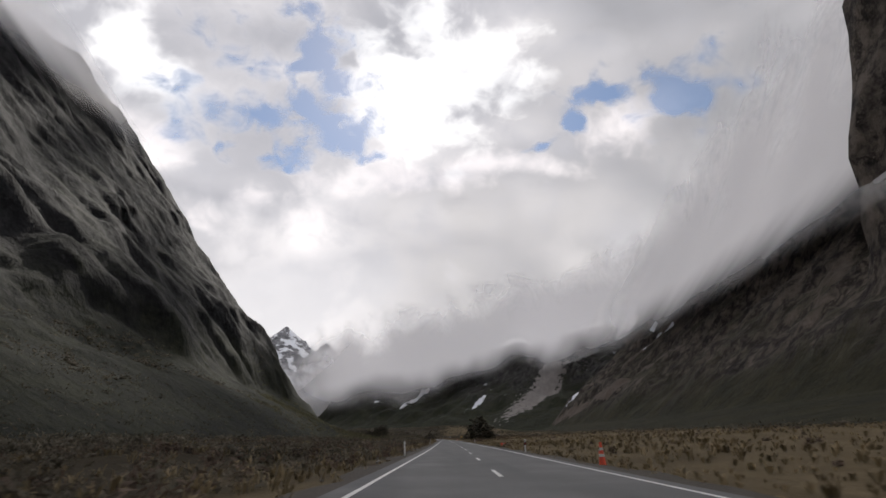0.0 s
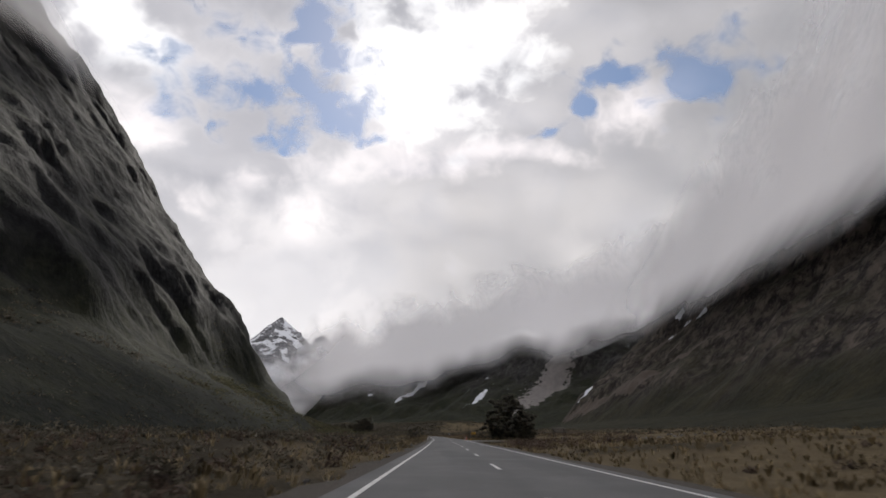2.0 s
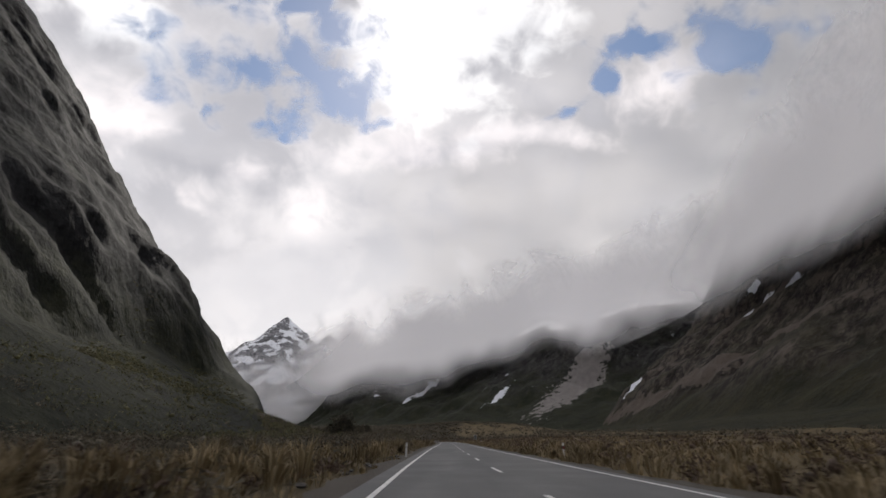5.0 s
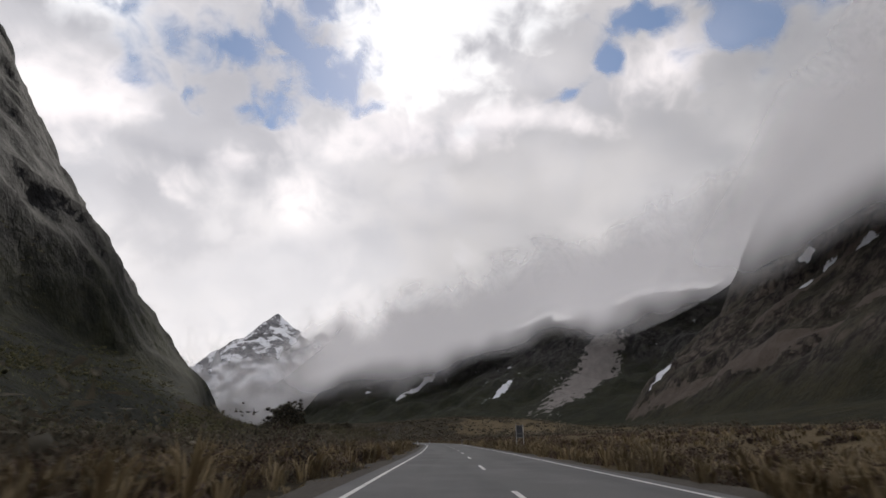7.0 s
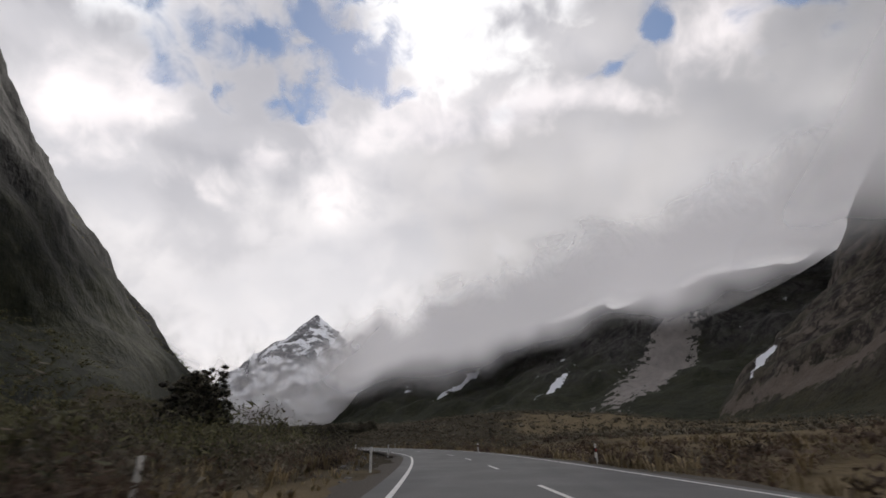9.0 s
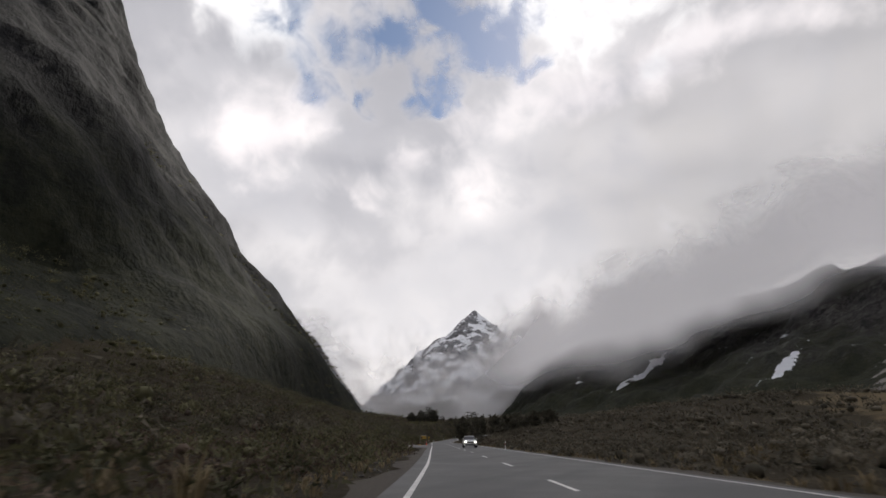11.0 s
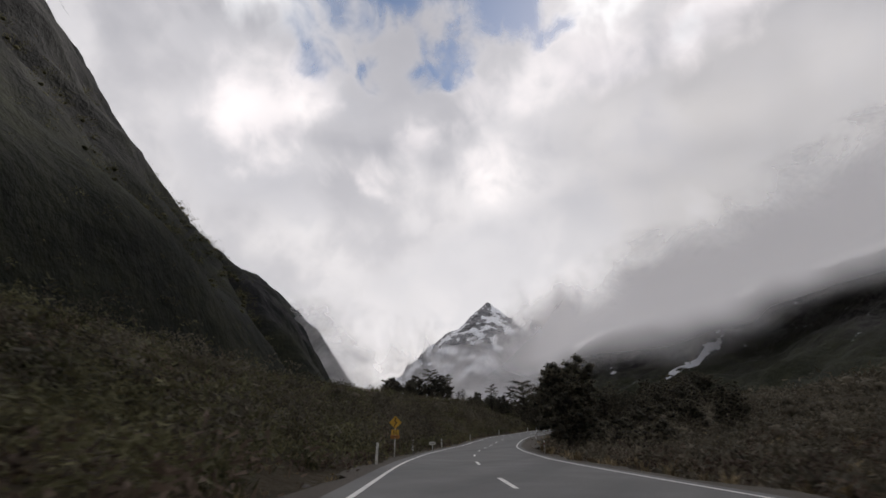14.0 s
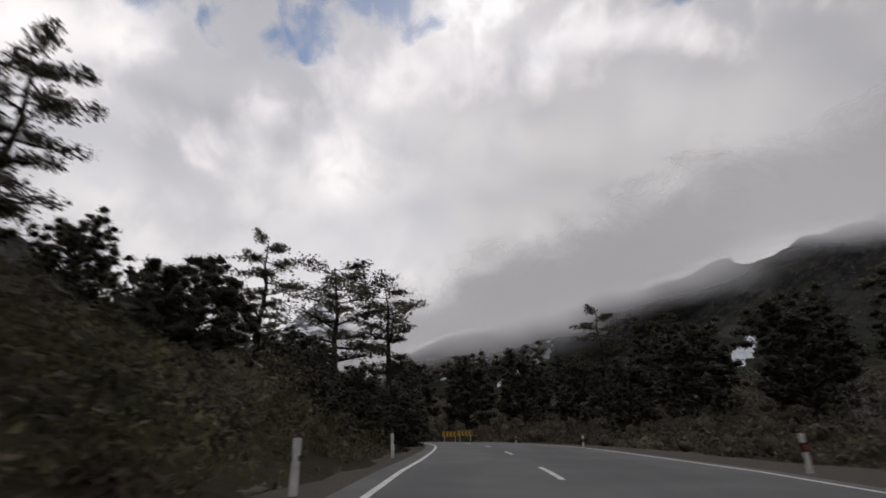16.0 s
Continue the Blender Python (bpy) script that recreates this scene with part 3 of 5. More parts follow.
# ---------------------------------------------------------------- the road
def ribbon(name, s0, s1, off_a, off_b, z, material, step=1.0, parent=None):
    """A strip that follows the road between two offsets."""
    s = np.arange(s0, s1 + step * 0.5, step)
    a, b = np.array([beside(v, off_a(v), z) for v in s]), np.array([beside(v, off_b(v), z) for v in s])
    k = max(2, int(abs(off_b(s0) - off_a(s0)) / 0.8))
    f = np.linspace(0, 1, k)[None, :, None]
    v = a[:, None] * (1 - f) + b[:, None] * f
    ob = new(name, mesh_of(name, v.reshape(-1, 3), grid_faces(len(s), k)))
    ob.data.materials.append(material)
    if parent:
        ob.parent = parent
    return ob


END = STEP[-1] - 2
road = tagged(ribbon("road", -58, END, lambda s: left_edge(s) - 0.35, lambda s: right_edge(s) + 0.3, 0.02, ASPHALT), "worn grey chip-seal two-lane road", "road", kind="structure")
for name, low, high in (("shoulder_left", lambda s: left_edge(s) - 0.85 + 0.18 * math.sin(s * 0.9) + 0.12 * math.sin(s * 2.3), lambda s: left_edge(s) - 0.3), ("shoulder_right", lambda s: right_edge(s) + 0.25, lambda s: right_edge(s) + 0.8 + 1.1 * float(smooth(566, 580, s)) + 0.16 * math.sin(s * 0.8) + 0.12 * math.sin(s * 2.1))):
    tagged(ribbon(name, -58, END, low, high, 0.008, GRAVEL), "brown gravel shoulder beside the road", "shoulder", kind="structure")
LEFT_LINE = ribbon("edge_line", -58, END, lambda s: left_edge(s) - 0.04, lambda s: left_edge(s) + 0.04, 0.026, PAINT, parent=road)
RIGHT_LINE = ribbon("edge_line", -58, END, lambda s: right_edge(s) - 0.04, lambda s: right_edge(s) + 0.04, 0.026, PAINT, parent=road)
for k in range(-8, 108):
    s = 9.1 + 6.4 * k
    s += float(np.interp(s, [9, 67, 141, 240, 280, 319, 372, 507, 564, 587, 602, 640], [0, 0.8, 2.8, 1.2, 2.6, 2.6, 4.2, 4.6, 4.6, 2.6, 3.8, 4.0]))
    if s + 1.9 < END:
        ribbon("centre_dash", s, s + 1.9, lambda v: middle(v) - 0.04, lambda v: middle(v) + 0.04, 0.026, PAINT, 0.95, road)
tagged(ribbon("layby_right", 136, 147, lambda s: right_edge(s) + 0.28, lambda s: right_edge(s) + 0.3 + 5.0 * math.sin(math.pi * min(1, max(0, (s - 135.5) / 12))), 0.014, ASPHALT), "sealed grey lay-by beside the road", "lay-by", kind="structure")
tagged(ribbon("layby_left", 468, 492, lambda s: left_edge(s) - 0.4 - 3.6 * math.sin(math.pi * min(1, max(0, (s - 467.5) / 25))) ** 0.5, lambda s: left_edge(s) - 0.33, 0.014, ASPHALT), "sealed grey lay-by beside the road", "lay-by", kind="structure")

# ---------------------------------------------------------------- plants: materials
def leaf_material(name, low, high, size=1.2, through=0.25):
    """Leaves that differ one by one and patch by patch."""
    m, nt, bsdf, out = tree_of(name)
    g = nt.nodes.new("ShaderNodeNewGeometry")
    patch = noise_node(nt, g.outputs["Position"], size, 3)
    tone = math_node(nt, "ADD", math_node(nt, "MULTIPLY", g.outputs["Random Per Island"], 0.35), math_node(nt, "MULTIPLY", span(nt, patch, 0.35, 0.65), 0.65))
    colour = mixed(nt, tone, low, high)
    nt.links.new(colour, bsdf.inputs["Base Color"])
    bsdf.inputs["Roughness"].default_value = 0.75
    bsdf.inputs["Specular IOR Level"].default_value = 0.25
    glow = nt.nodes.new("ShaderNodeBsdfTranslucent")
    nt.links.new(colour, glow.inputs["Color"])
    mix = node(nt, "ShaderNodeMixShader", Fac=through)
    nt.links.new(bsdf.outputs[0], mix.inputs[1])
    nt.links.new(glow.outputs[0], mix.inputs[2])
    nt.links.new(mix.outputs[0], out.inputs["Surface"])
    return m


TUSSOCK = leaf_material("dry_tussock", (0.10, 0.075, 0.042), (0.40, 0.315, 0.185), 3.0)
SCRUB = leaf_material("dark_scrub", (0.050, 0.046, 0.033), (0.215, 0.185, 0.135), 4.0)
RED_SCRUB = leaf_material("brown_scrub", (0.045, 0.033, 0.026), (0.215, 0.158, 0.118), 3.0)
GREEN_SCRUB = leaf_material("olive_scrub", (0.038, 0.040, 0.022), (0.215, 0.200, 0.105), 2.5)
BEECH = leaf_material("beech_leaves", (0.062, 0.058, 0.043), (0.185, 0.168, 0.118), 1.5, 0.3)
CROWN_SHADE = plain("crown_shade", (0.040, 0.035, 0.027), 0.95, 0, 0.5, 0.06)
BARK = plain("bark", (0.055, 0.045, 0.037), 0.9, 0, 0.4, 0.12, 0.02)
PALE_WOOD = plain("dead_wood", (0.26, 0.24, 0.22), 0.9, 0, 0.3, 0.1, 0.01)
STONE = plain("roadside_stone", (0.15, 0.14, 0.13), 0.9, 0, 0.45, 0.15, 0.02)
rng = np.random.default_rng(7)


def slivers(centres, sizes):
    """Narrow leaves and twig ends turned every way."""
    n = len(centres)
    a = rng.normal(size=(n, 3)) + np.array([0, 0, 0.35])
    a /= np.linalg.norm(a, axis=1)[:, None]
    b = np.cross(a, rng.normal(size=(n, 3)))
    b /= np.linalg.norm(b, axis=1)[:, None]
    a, b = a * np.asarray(sizes)[:, None], b * np.asarray(sizes)[:, None] * 0.2
    v = np.stack([centres - a * 0.5 - b, centres - a * 0.5 + b, centres + a * 0.6], 1).reshape(-1, 3)
    return v, np.arange(3 * n).reshape(n, 3)


def leaflets(centres, sizes, flat=0.0):
    """Broad three-cornered leaf sprays; flat: how level they lie."""
    n = len(centres)
    v = rng.normal(size=(n, 3, 3)) * np.array([1, 1, 1 - flat])
    v *= (np.asarray(sizes) * 0.62)[:, None, None] / np.linalg.norm(v, axis=2, keepdims=True)
    return (centres[:, None] + v).reshape(-1, 3), np.arange(3 * n).reshape(n, 3)


def cores(centres, radii):
    """Uneven solid blocks: hearts of bushes behind the outer leaves, shade lumps in tree crowns, loose stones."""
    g = (1 + 5 ** 0.5) / 2
    base = np.array([(-1, g, 0), (1, g, 0), (-1, -g, 0), (1, -g, 0), (0, -1, g), (0, 1, g), (0, -1, -g), (0, 1, -g), (g, 0, -1), (g, 0, 1), (-g, 0, -1), (-g, 0, 1)]) / 1.902
    face = np.array([(0, 11, 5), (0, 5, 1), (0, 1, 7), (0, 7, 10), (0, 10, 11), (1, 5, 9), (5, 11, 4), (11, 10, 2), (10, 7, 6), (7, 1, 8), (3, 9, 4), (3, 4, 2), (3, 2, 6), (3, 6, 8), (3, 8, 9), (4, 9, 5), (2, 4, 11), (6, 2, 10), (8, 6, 7), (9, 8, 1)])
    n = len(centres)
    v = centres[:, None] + base[None] * radii[:, None] * rng.uniform(0.7, 1.25, (n, 12, 1))
    return v.reshape(-1, 3), (np.arange(n)[:, None, None] * 12 + face[None]).reshape(-1, 3)


def two_materials(ob, first, second, count):
    ob.data.materials.append(first)
    ob.data.materials.append(second)
    ob.data.polygons.foreach_set("material_index", (np.arange(len(ob.data.polygons)) >= count).astype(np.int32))


def surface_height(x, y):
    """Height of the ground at arrays of places, mountains included."""
    z = floor_height(x, y)
    return np.maximum(z, np.maximum(left_slope(x, y)[0], right_slope(x, y)[0]) - 1.5)


def scatter(count, s_low, s_high, off_low, off_high, power=1.0):
    """Random places beside the road, more of them close to it."""
    s = rng.uniform(s_low, s_high, count)
    off = off_low + (off_high - off_low) * rng.random(count) ** power
    k = np.clip(np.interp(s, STEP, np.arange(len(STEP))).astype(int), 0, len(STEP) - 1)
    p = LINE[k] + SIDE[k] * off[:, None]
    a, o = nearest(p[:, 0], p[:, 1])
    good = (o < left_edge(a) - 0.75) | (o > right_edge(a) + 0.7 + 2.6 * smooth(596, 612, a))
    good &= ~((a > 464) & (a < 496) & (o < 0) & (o > left_edge(a) - 4.9))
    good &= ~((a > 133) & (a < 150) & (o > 0) & (o < right_edge(a) + 6.2))
    return p[good], off[good]


def tussocks(name, label, places, low, high, blades=16, width=0.022):
    n = len(places)
    z = floor_height(places[:, 0], places[:, 1])
    h = rng.uniform(low, high, n)
    th = rng.uniform(0, 2 * np.pi, (n, blades))
    lean = rng.uniform(0.15, 0.85, (n, blades))
    root = np.stack([places[:, 0], places[:, 1], z - 0.03], 1)[:, None] + np.stack([np.cos(th) * 0.12, np.sin(th) * 0.12, 0 * th], -1) * h[:, None, None]
    way = np.stack([np.cos(th), np.sin(th), 0 * th], -1)
    side = np.stack([-np.sin(th), np.cos(th), 0 * th], -1) * width * (0.6 + h[:, None, None])
    hh = (h[:, None] * rng.uniform(0.7, 1.1, (n, blades)))[..., None]
    mid = root + way * hh * lean[..., None] * 0.35 + np.array([0, 0, 1]) * hh * 0.65
    tip = root + way * hh * lean[..., None] * 1.0 + np.array([0, 0, 1]) * hh * (1.05 - 0.5 * lean[..., None])
    v = np.stack([root - side, mid - side * 0.6, mid + side * 0.9, tip], 2).reshape(-1, 3)
    i = np.arange(n * blades)[:, None] * 4
    f = np.concatenate([i + [0, 2, 1], i + [1, 2, 3]])
    ob = new(name, mesh_of(name, v, f))
    ob.data.materials.append(TUSSOCK)
    return tagged(ob, label, "grass", kind="stuff")


def shrubs(name, label, places, low, high, leaves, material, leaf=0.1, wide=1.0):
    """Low bushes: lumpy heads of twigs and small leaves round a packed heart, joined as one cover of plants."""
    n = len(places)
    z = surface_height(places[:, 0], places[:, 1])
    h = rng.uniform(low, high, n)
    r = h * rng.uniform(0.55, 0.95, n) * wide
    lump = rng.normal(size=(n, 4, 3)) * np.array([0.5, 0.5, 0.3])
    lump[..., 2] = np.abs(lump[..., 2])
    which = rng.integers(0, 4, (n, leaves))
    d = rng.normal(size=(n, leaves, 3))
    d /= np.linalg.norm(d, axis=-1, keepdims=True)
    local = lump[np.arange(n)[:, None], which] + d * rng.uniform(0.38, 0.62, (n, leaves, 1))
    local[..., 2] = np.abs(local[..., 2]) * 0.8
    root, scale = np.stack([places[:, 0], places[:, 1], z], 1)[:, None], np.stack([r, r, h], 1)[:, None]
    centre = root + local * scale
    sizes = (leaf * rng.uniform(0.6, 1.5, (n, leaves))).ravel()
    centre = centre.reshape(-1, 3)
    along, off = nearest(places[:, 0], places[:, 1])
    near = np.repeat((off > left_edge(along) - 4) & (off < right_edge(along) + 4), leaves)
    along, off = nearest(centre[near, 0], centre[near, 1])
    keep = np.ones(len(centre), bool)
    keep[near] = (off < left_edge(along) - 0.55) | (off > right_edge(along) + 0.5)
    v, f = slivers(centre[keep], sizes[keep])
    far = np.abs(nearest(places[:, 0], places[:, 1])[1]) > 6.5
    cv, cf = cores((root + lump.mean(1, keepdims=True) * 0.8 * scale)[far, 0], scale[far, 0] * np.array([0.22, 0.22, 0.2]))
    ob = new(name, mesh_of(name, np.vstack([v, cv]), np.vstack([f, cf + len(v)])))
    ob.data.materials.append(material)
    return tagged(ob, label, "shrubs", kind="stuff")


# grass and scrub on both sides
def cover(kind, label, count, reach, offs, power, low, high, *rest):
    p, _ = scatter(count, *reach, *offs, power)
    if kind is shrubs:
        a, o = nearest(p[:, 0], p[:, 1])
        p = p[(o < left_edge(a) - 1.5) | (o > right_edge(a) + 1.6)]
    kind("tussock_grass" if kind is tussocks else "scrub", label, p, low, high, *rest)


cover(tussocks, "dry tawny tussock grass beside the road", 4000, (-12, 230), (3.4, 16), 1.5, 0.12, 0.32, 14, 0.02)
cover(tussocks, "pale tussock grass over the open flat", 11000, (-12, 330), (8, 90), 1.3, 0.22, 0.5, 8, 0.055)
cover(tussocks, "large straw-coloured tussocks along the verge", 2600, (170, 430), (3.6, 18), 1.8, 0.3, 0.75, 18, 0.02)
cover(tussocks, "straw tussocks among the dark scrub", 1200, (420, 640), (4.4, 16), 2.0, 0.2, 0.5, 16, 0.02)
cover(tussocks, "dry grass along the gravel shoulder", 4000, (-12, 640), (-1.9, -8), 2.0, 0.1, 0.3, 13, 0.018)
cover(tussocks, "large straw tussocks between the bushes", 1900, (120, 430), (-2.8, -13), 1.5, 0.3, 0.8, 18, 0.02)
cover(tussocks, "tawny tussocks spread through the scrub", 2200, (-12, 200), (-3, -34), 1.3, 0.25, 0.55, 10, 0.04)

cover(shrubs, "dark brown scrub on the valley floor", 1900, (-12, 400), (-3.4, -36), 1.3, 0.4, 1.1, 70, SCRUB, 0.17)
cover(shrubs, "reddish brown scrub on the valley floor", 1100, (-12, 420), (-3.0, -30), 1.3, 0.35, 0.95, 70, RED_SCRUB, 0.16)
cover(shrubs, "dark scrub towards the foot of the mountain", 1500, (20, 400), (-30, -115), 1.0, 0.9, 2.2, 30, SCRUB, 0.5, 1.5)
cover(shrubs, "scattered small dark bushes in the grass", 500, (-12, 200), (6.5, 70), 1.0, 0.2, 0.5, 60, RED_SCRUB, 0.12)
cover(shrubs, "brown scrub among the tussocks", 1100, (180, 420), (5.0, 50), 1.4, 0.4, 1.0, 70, RED_SCRUB, 0.16)
cover(shrubs, "tall tawny and brown bushes crowding the verge", 400, (225, 400), (-3.2, -12), 1.4, 0.7, 1.3, 300, RED_SCRUB, 0.1)
cover(shrubs, "dense reddish bushes beside the dark tree", 90, (112, 152), (6.0, 15), 1.2, 0.5, 1.0, 160, RED_SCRUB, 0.12, 1.2)
cover(shrubs, "tall dark bushes on the verge before the bend", 220, (330, 425), (-3.8, -14), 1.1, 0.9, 2.0, 340, SCRUB, 0.13, 1.1)
cover(shrubs, "tall brown bushes beside the tussocks", 240, (225, 400), (5.0, 12), 1.4, 0.6, 1.1, 220, RED_SCRUB, 0.11)
cover(shrubs, "tall olive bushes on the roadside bank", 520, (490, 650), (-3.2, -14), 1.1, 0.6, 1.4, 440, GREEN_SCRUB, 0.1, 1.2)
cover(shrubs, "tawny brown bushes beside the road", 300, (490, 640), (5.4, 14), 1.2, 0.4, 1.1, 200, RED_SCRUB, 0.11, 1.1)
cover(shrubs, "tall dense bushes leaning over the verge", 230, (540, 650), (-3.6, -12), 1.0, 1.0, 2.1, 500, SCRUB, 0.14, 1.1)
cover(shrubs, "tall dark bushes below the trees", 420, (530, 690), (6.6, 22), 1.2, 0.9, 2.0, 300, SCRUB, 0.12)
cover(shrubs, "tall dark undergrowth among the trees", 170, (585, 690), (9, 30), 1.0, 1.4, 3.0, 260, SCRUB, 0.17, 1.1)
cover(shrubs, "dark scrub below the rock slope", 900, (30, 420), (45, 140), 1.0, 0.8, 1.8, 30, SCRUB, 0.45, 1.5)
cover(shrubs, "tall dense dark bushes along the valley side", 430, (215, 345), (-5.5, -24), 1.0, 1.0, 2.2, 260, SCRUB, 0.17, 1.2)
cover(shrubs, "high olive bushes on the rising verge", 190, (330, 436), (-6.0, -17), 1.0, 1.6, 3.0, 460, GREEN_SCRUB, 0.17, 1.1)
cover(shrubs, "high dark bushes behind the verge", 190, (320, 436), (-9, -26), 1.0, 2.0, 3.6, 360, SCRUB, 0.22, 1.1)
cover(shrubs, "large dark bushes scattered over the bank", 330, (455, 570), (-6.5, -42), 1.1, 1.1, 2.3, 260, SCRUB, 0.19, 1.2)
cover(shrubs, "large olive bushes scattered over the bank", 260, (455, 570), (-5.5, -42), 1.1, 1.0, 2.0, 260, GREEN_SCRUB, 0.18, 1.2)
cover(shrubs, "dense dark bush on the foot of the mountain", 1500, (290, 470), (-20, -115), 1.0, 1.5, 3.2, 44, GREEN_SCRUB, 0.5, 1.4)
cover(shrubs, "dark bush along the base of the rock wall", 1300, (20, 300), (-55, -150), 1.0, 1.5, 3.2, 34, SCRUB, 0.6, 1.5)
cover(tussocks, "big pale-tipped tussocks crowding the verge", 420, (190, 335), (-2.9, -9), 1.3, 0.6, 1.1, 44, 0.02)
cover(tussocks, "big straw tussocks above the road edge", 330, (210, 345), (4.6, 11), 1.3, 0.5, 0.95, 44, 0.02)
cover(shrubs, "olive and dark scrub on the bank", 1700, (390, 660), (-2.8, -34), 1.4, 0.4, 1.3, 130, GREEN_SCRUB, 0.14, 1.3)
cover(shrubs, "brown scrub on the bank", 1400, (390, 660), (-2.4, -40), 1.2, 0.4, 1.2, 120, RED_SCRUB, 0.14, 1.3)
cover(shrubs, "dark scrub on the upper slope", 1300, (400, 680), (-36, -120), 1.0, 1.0, 2.2, 90, GREEN_SCRUB, 0.26, 1.5)
cover(shrubs, "dark scrub beside the road", 2000, (400, 690), (5.0, 45), 1.4, 0.4, 1.4, 120, SCRUB, 0.15, 1.25)
cover(shrubs, "dense dark bush on the valley side", 1300, (400, 720), (30, 150), 1.0, 1.2, 3.0, 30, SCRUB, 0.55, 1.6)


# ---------------------------------------------------------------- trees
def tube(bm, a, b, ra, rb, sides=7):
    a, b = Vector(a), Vector(b)
    turn = (b - a).to_track_quat("Z", "Y").to_matrix()
    rings = []
    for c, r in ((a, ra), (b, rb)):
        rings.append([bm.verts.new(c + turn @ Vector((math.cos(k * 2 * math.pi / sides) * r, math.sin(k * 2 * math.pi / sides) * r, 0))) for k in range(sides)])
    for k in range(sides):
        bm.faces.new((rings[0][k], rings[0][(k + 1) % sides], rings[1][(k + 1) % sides], rings[1][k]))


def build_tree(label, height, spread, bare, tiers, leaves, seed, leaf=0.2, taper=0.6, widest=0.35):
    """A beech: crooked trunk, spreading limbs and level sprays of small leaves. bare: clear part of the trunk."""
    r = random.Random(seed)
    top = tagged(new("tree"), label, "tree", "roadside trees")
    wood = bmesh.new()
    points, x, y = [], 0.0, 0.0
    for k in range(8):
        points.append(Vector((x, y, height * 0.92 * k / 7)))
        x, y = x + r.uniform(-0.05, 0.05) * height * 0.5, y + r.uniform(-0.05, 0.05) * height * 0.5
    thick = height * 0.028
    for k in range(7):
        tube(wood, points[k], points[k + 1], thick * (1 - k / 7.6), thick * (1 - (k + 1) / 7.6), 8)
    part("trunk", wood, BARK, top)
    centres, sizes = [], []
    for k in range(tiers):
        u = bare + (1 - bare) * (k + 0.5) / tiers
        i = min(6, int(u * 7))
        base = points[i].lerp(points[i + 1], u * 7 - i)
        th = k * 2.4 + r.uniform(-0.5, 0.5)
        reach = spread * (1 - taper * abs((u - bare) / (1 - bare) - widest) ** 1.2) * r.uniform(0.55, 1.05)
        end = base + Vector((math.cos(th) * reach, math.sin(th) * reach, r.uniform(0.05, 0.4) * reach))
        bend = base.lerp(end, 0.5) + Vector((0, 0, -0.06 * reach + r.uniform(-0.05, 0.1) * reach))
        limb = bmesh.new()
        tube(limb, base, bend, thick * 0.42 * (1.2 - u), thick * 0.25 * (1.2 - u), 5)
        tube(limb, bend, end, thick * 0.25 * (1.2 - u), thick * 0.07, 5)
        for q in range(5):
            f = 0.45 + 0.13 * q
            c = (base.lerp(bend, f * 2) if f < 0.5 else bend.lerp(end, f * 2 - 1)) + Vector((r.uniform(-1, 1), r.uniform(-1, 1), r.uniform(0, 0.3))) * reach * 0.22
            tube(limb, bend.lerp(end, min(1, 0.2 * q)), c, thick * 0.07, thick * 0.02, 4)
            centres.append(c)
            sizes.append(reach * r.uniform(0.2, 0.34))
        part("limb", limb, BARK, top)
    n = max(4, leaves // len(centres))
    c, s = np.repeat(np.array([tuple(v) for v in centres]), n, 0), np.repeat(sizes, n)
    d = np.clip(rng.normal(size=(len(c), 3)), -1.6, 1.6) * np.array([0.6, 0.6, 0.2])
    v, f = leaflets(c + d * s[:, None], leaf * rng.uniform(0.6, 1.4, len(c)), 0.55)
    crown = new("crown", mesh_of("crown", v, f, False))
    crown.data.materials.append(BEECH)
    crown.parent = top
    return top


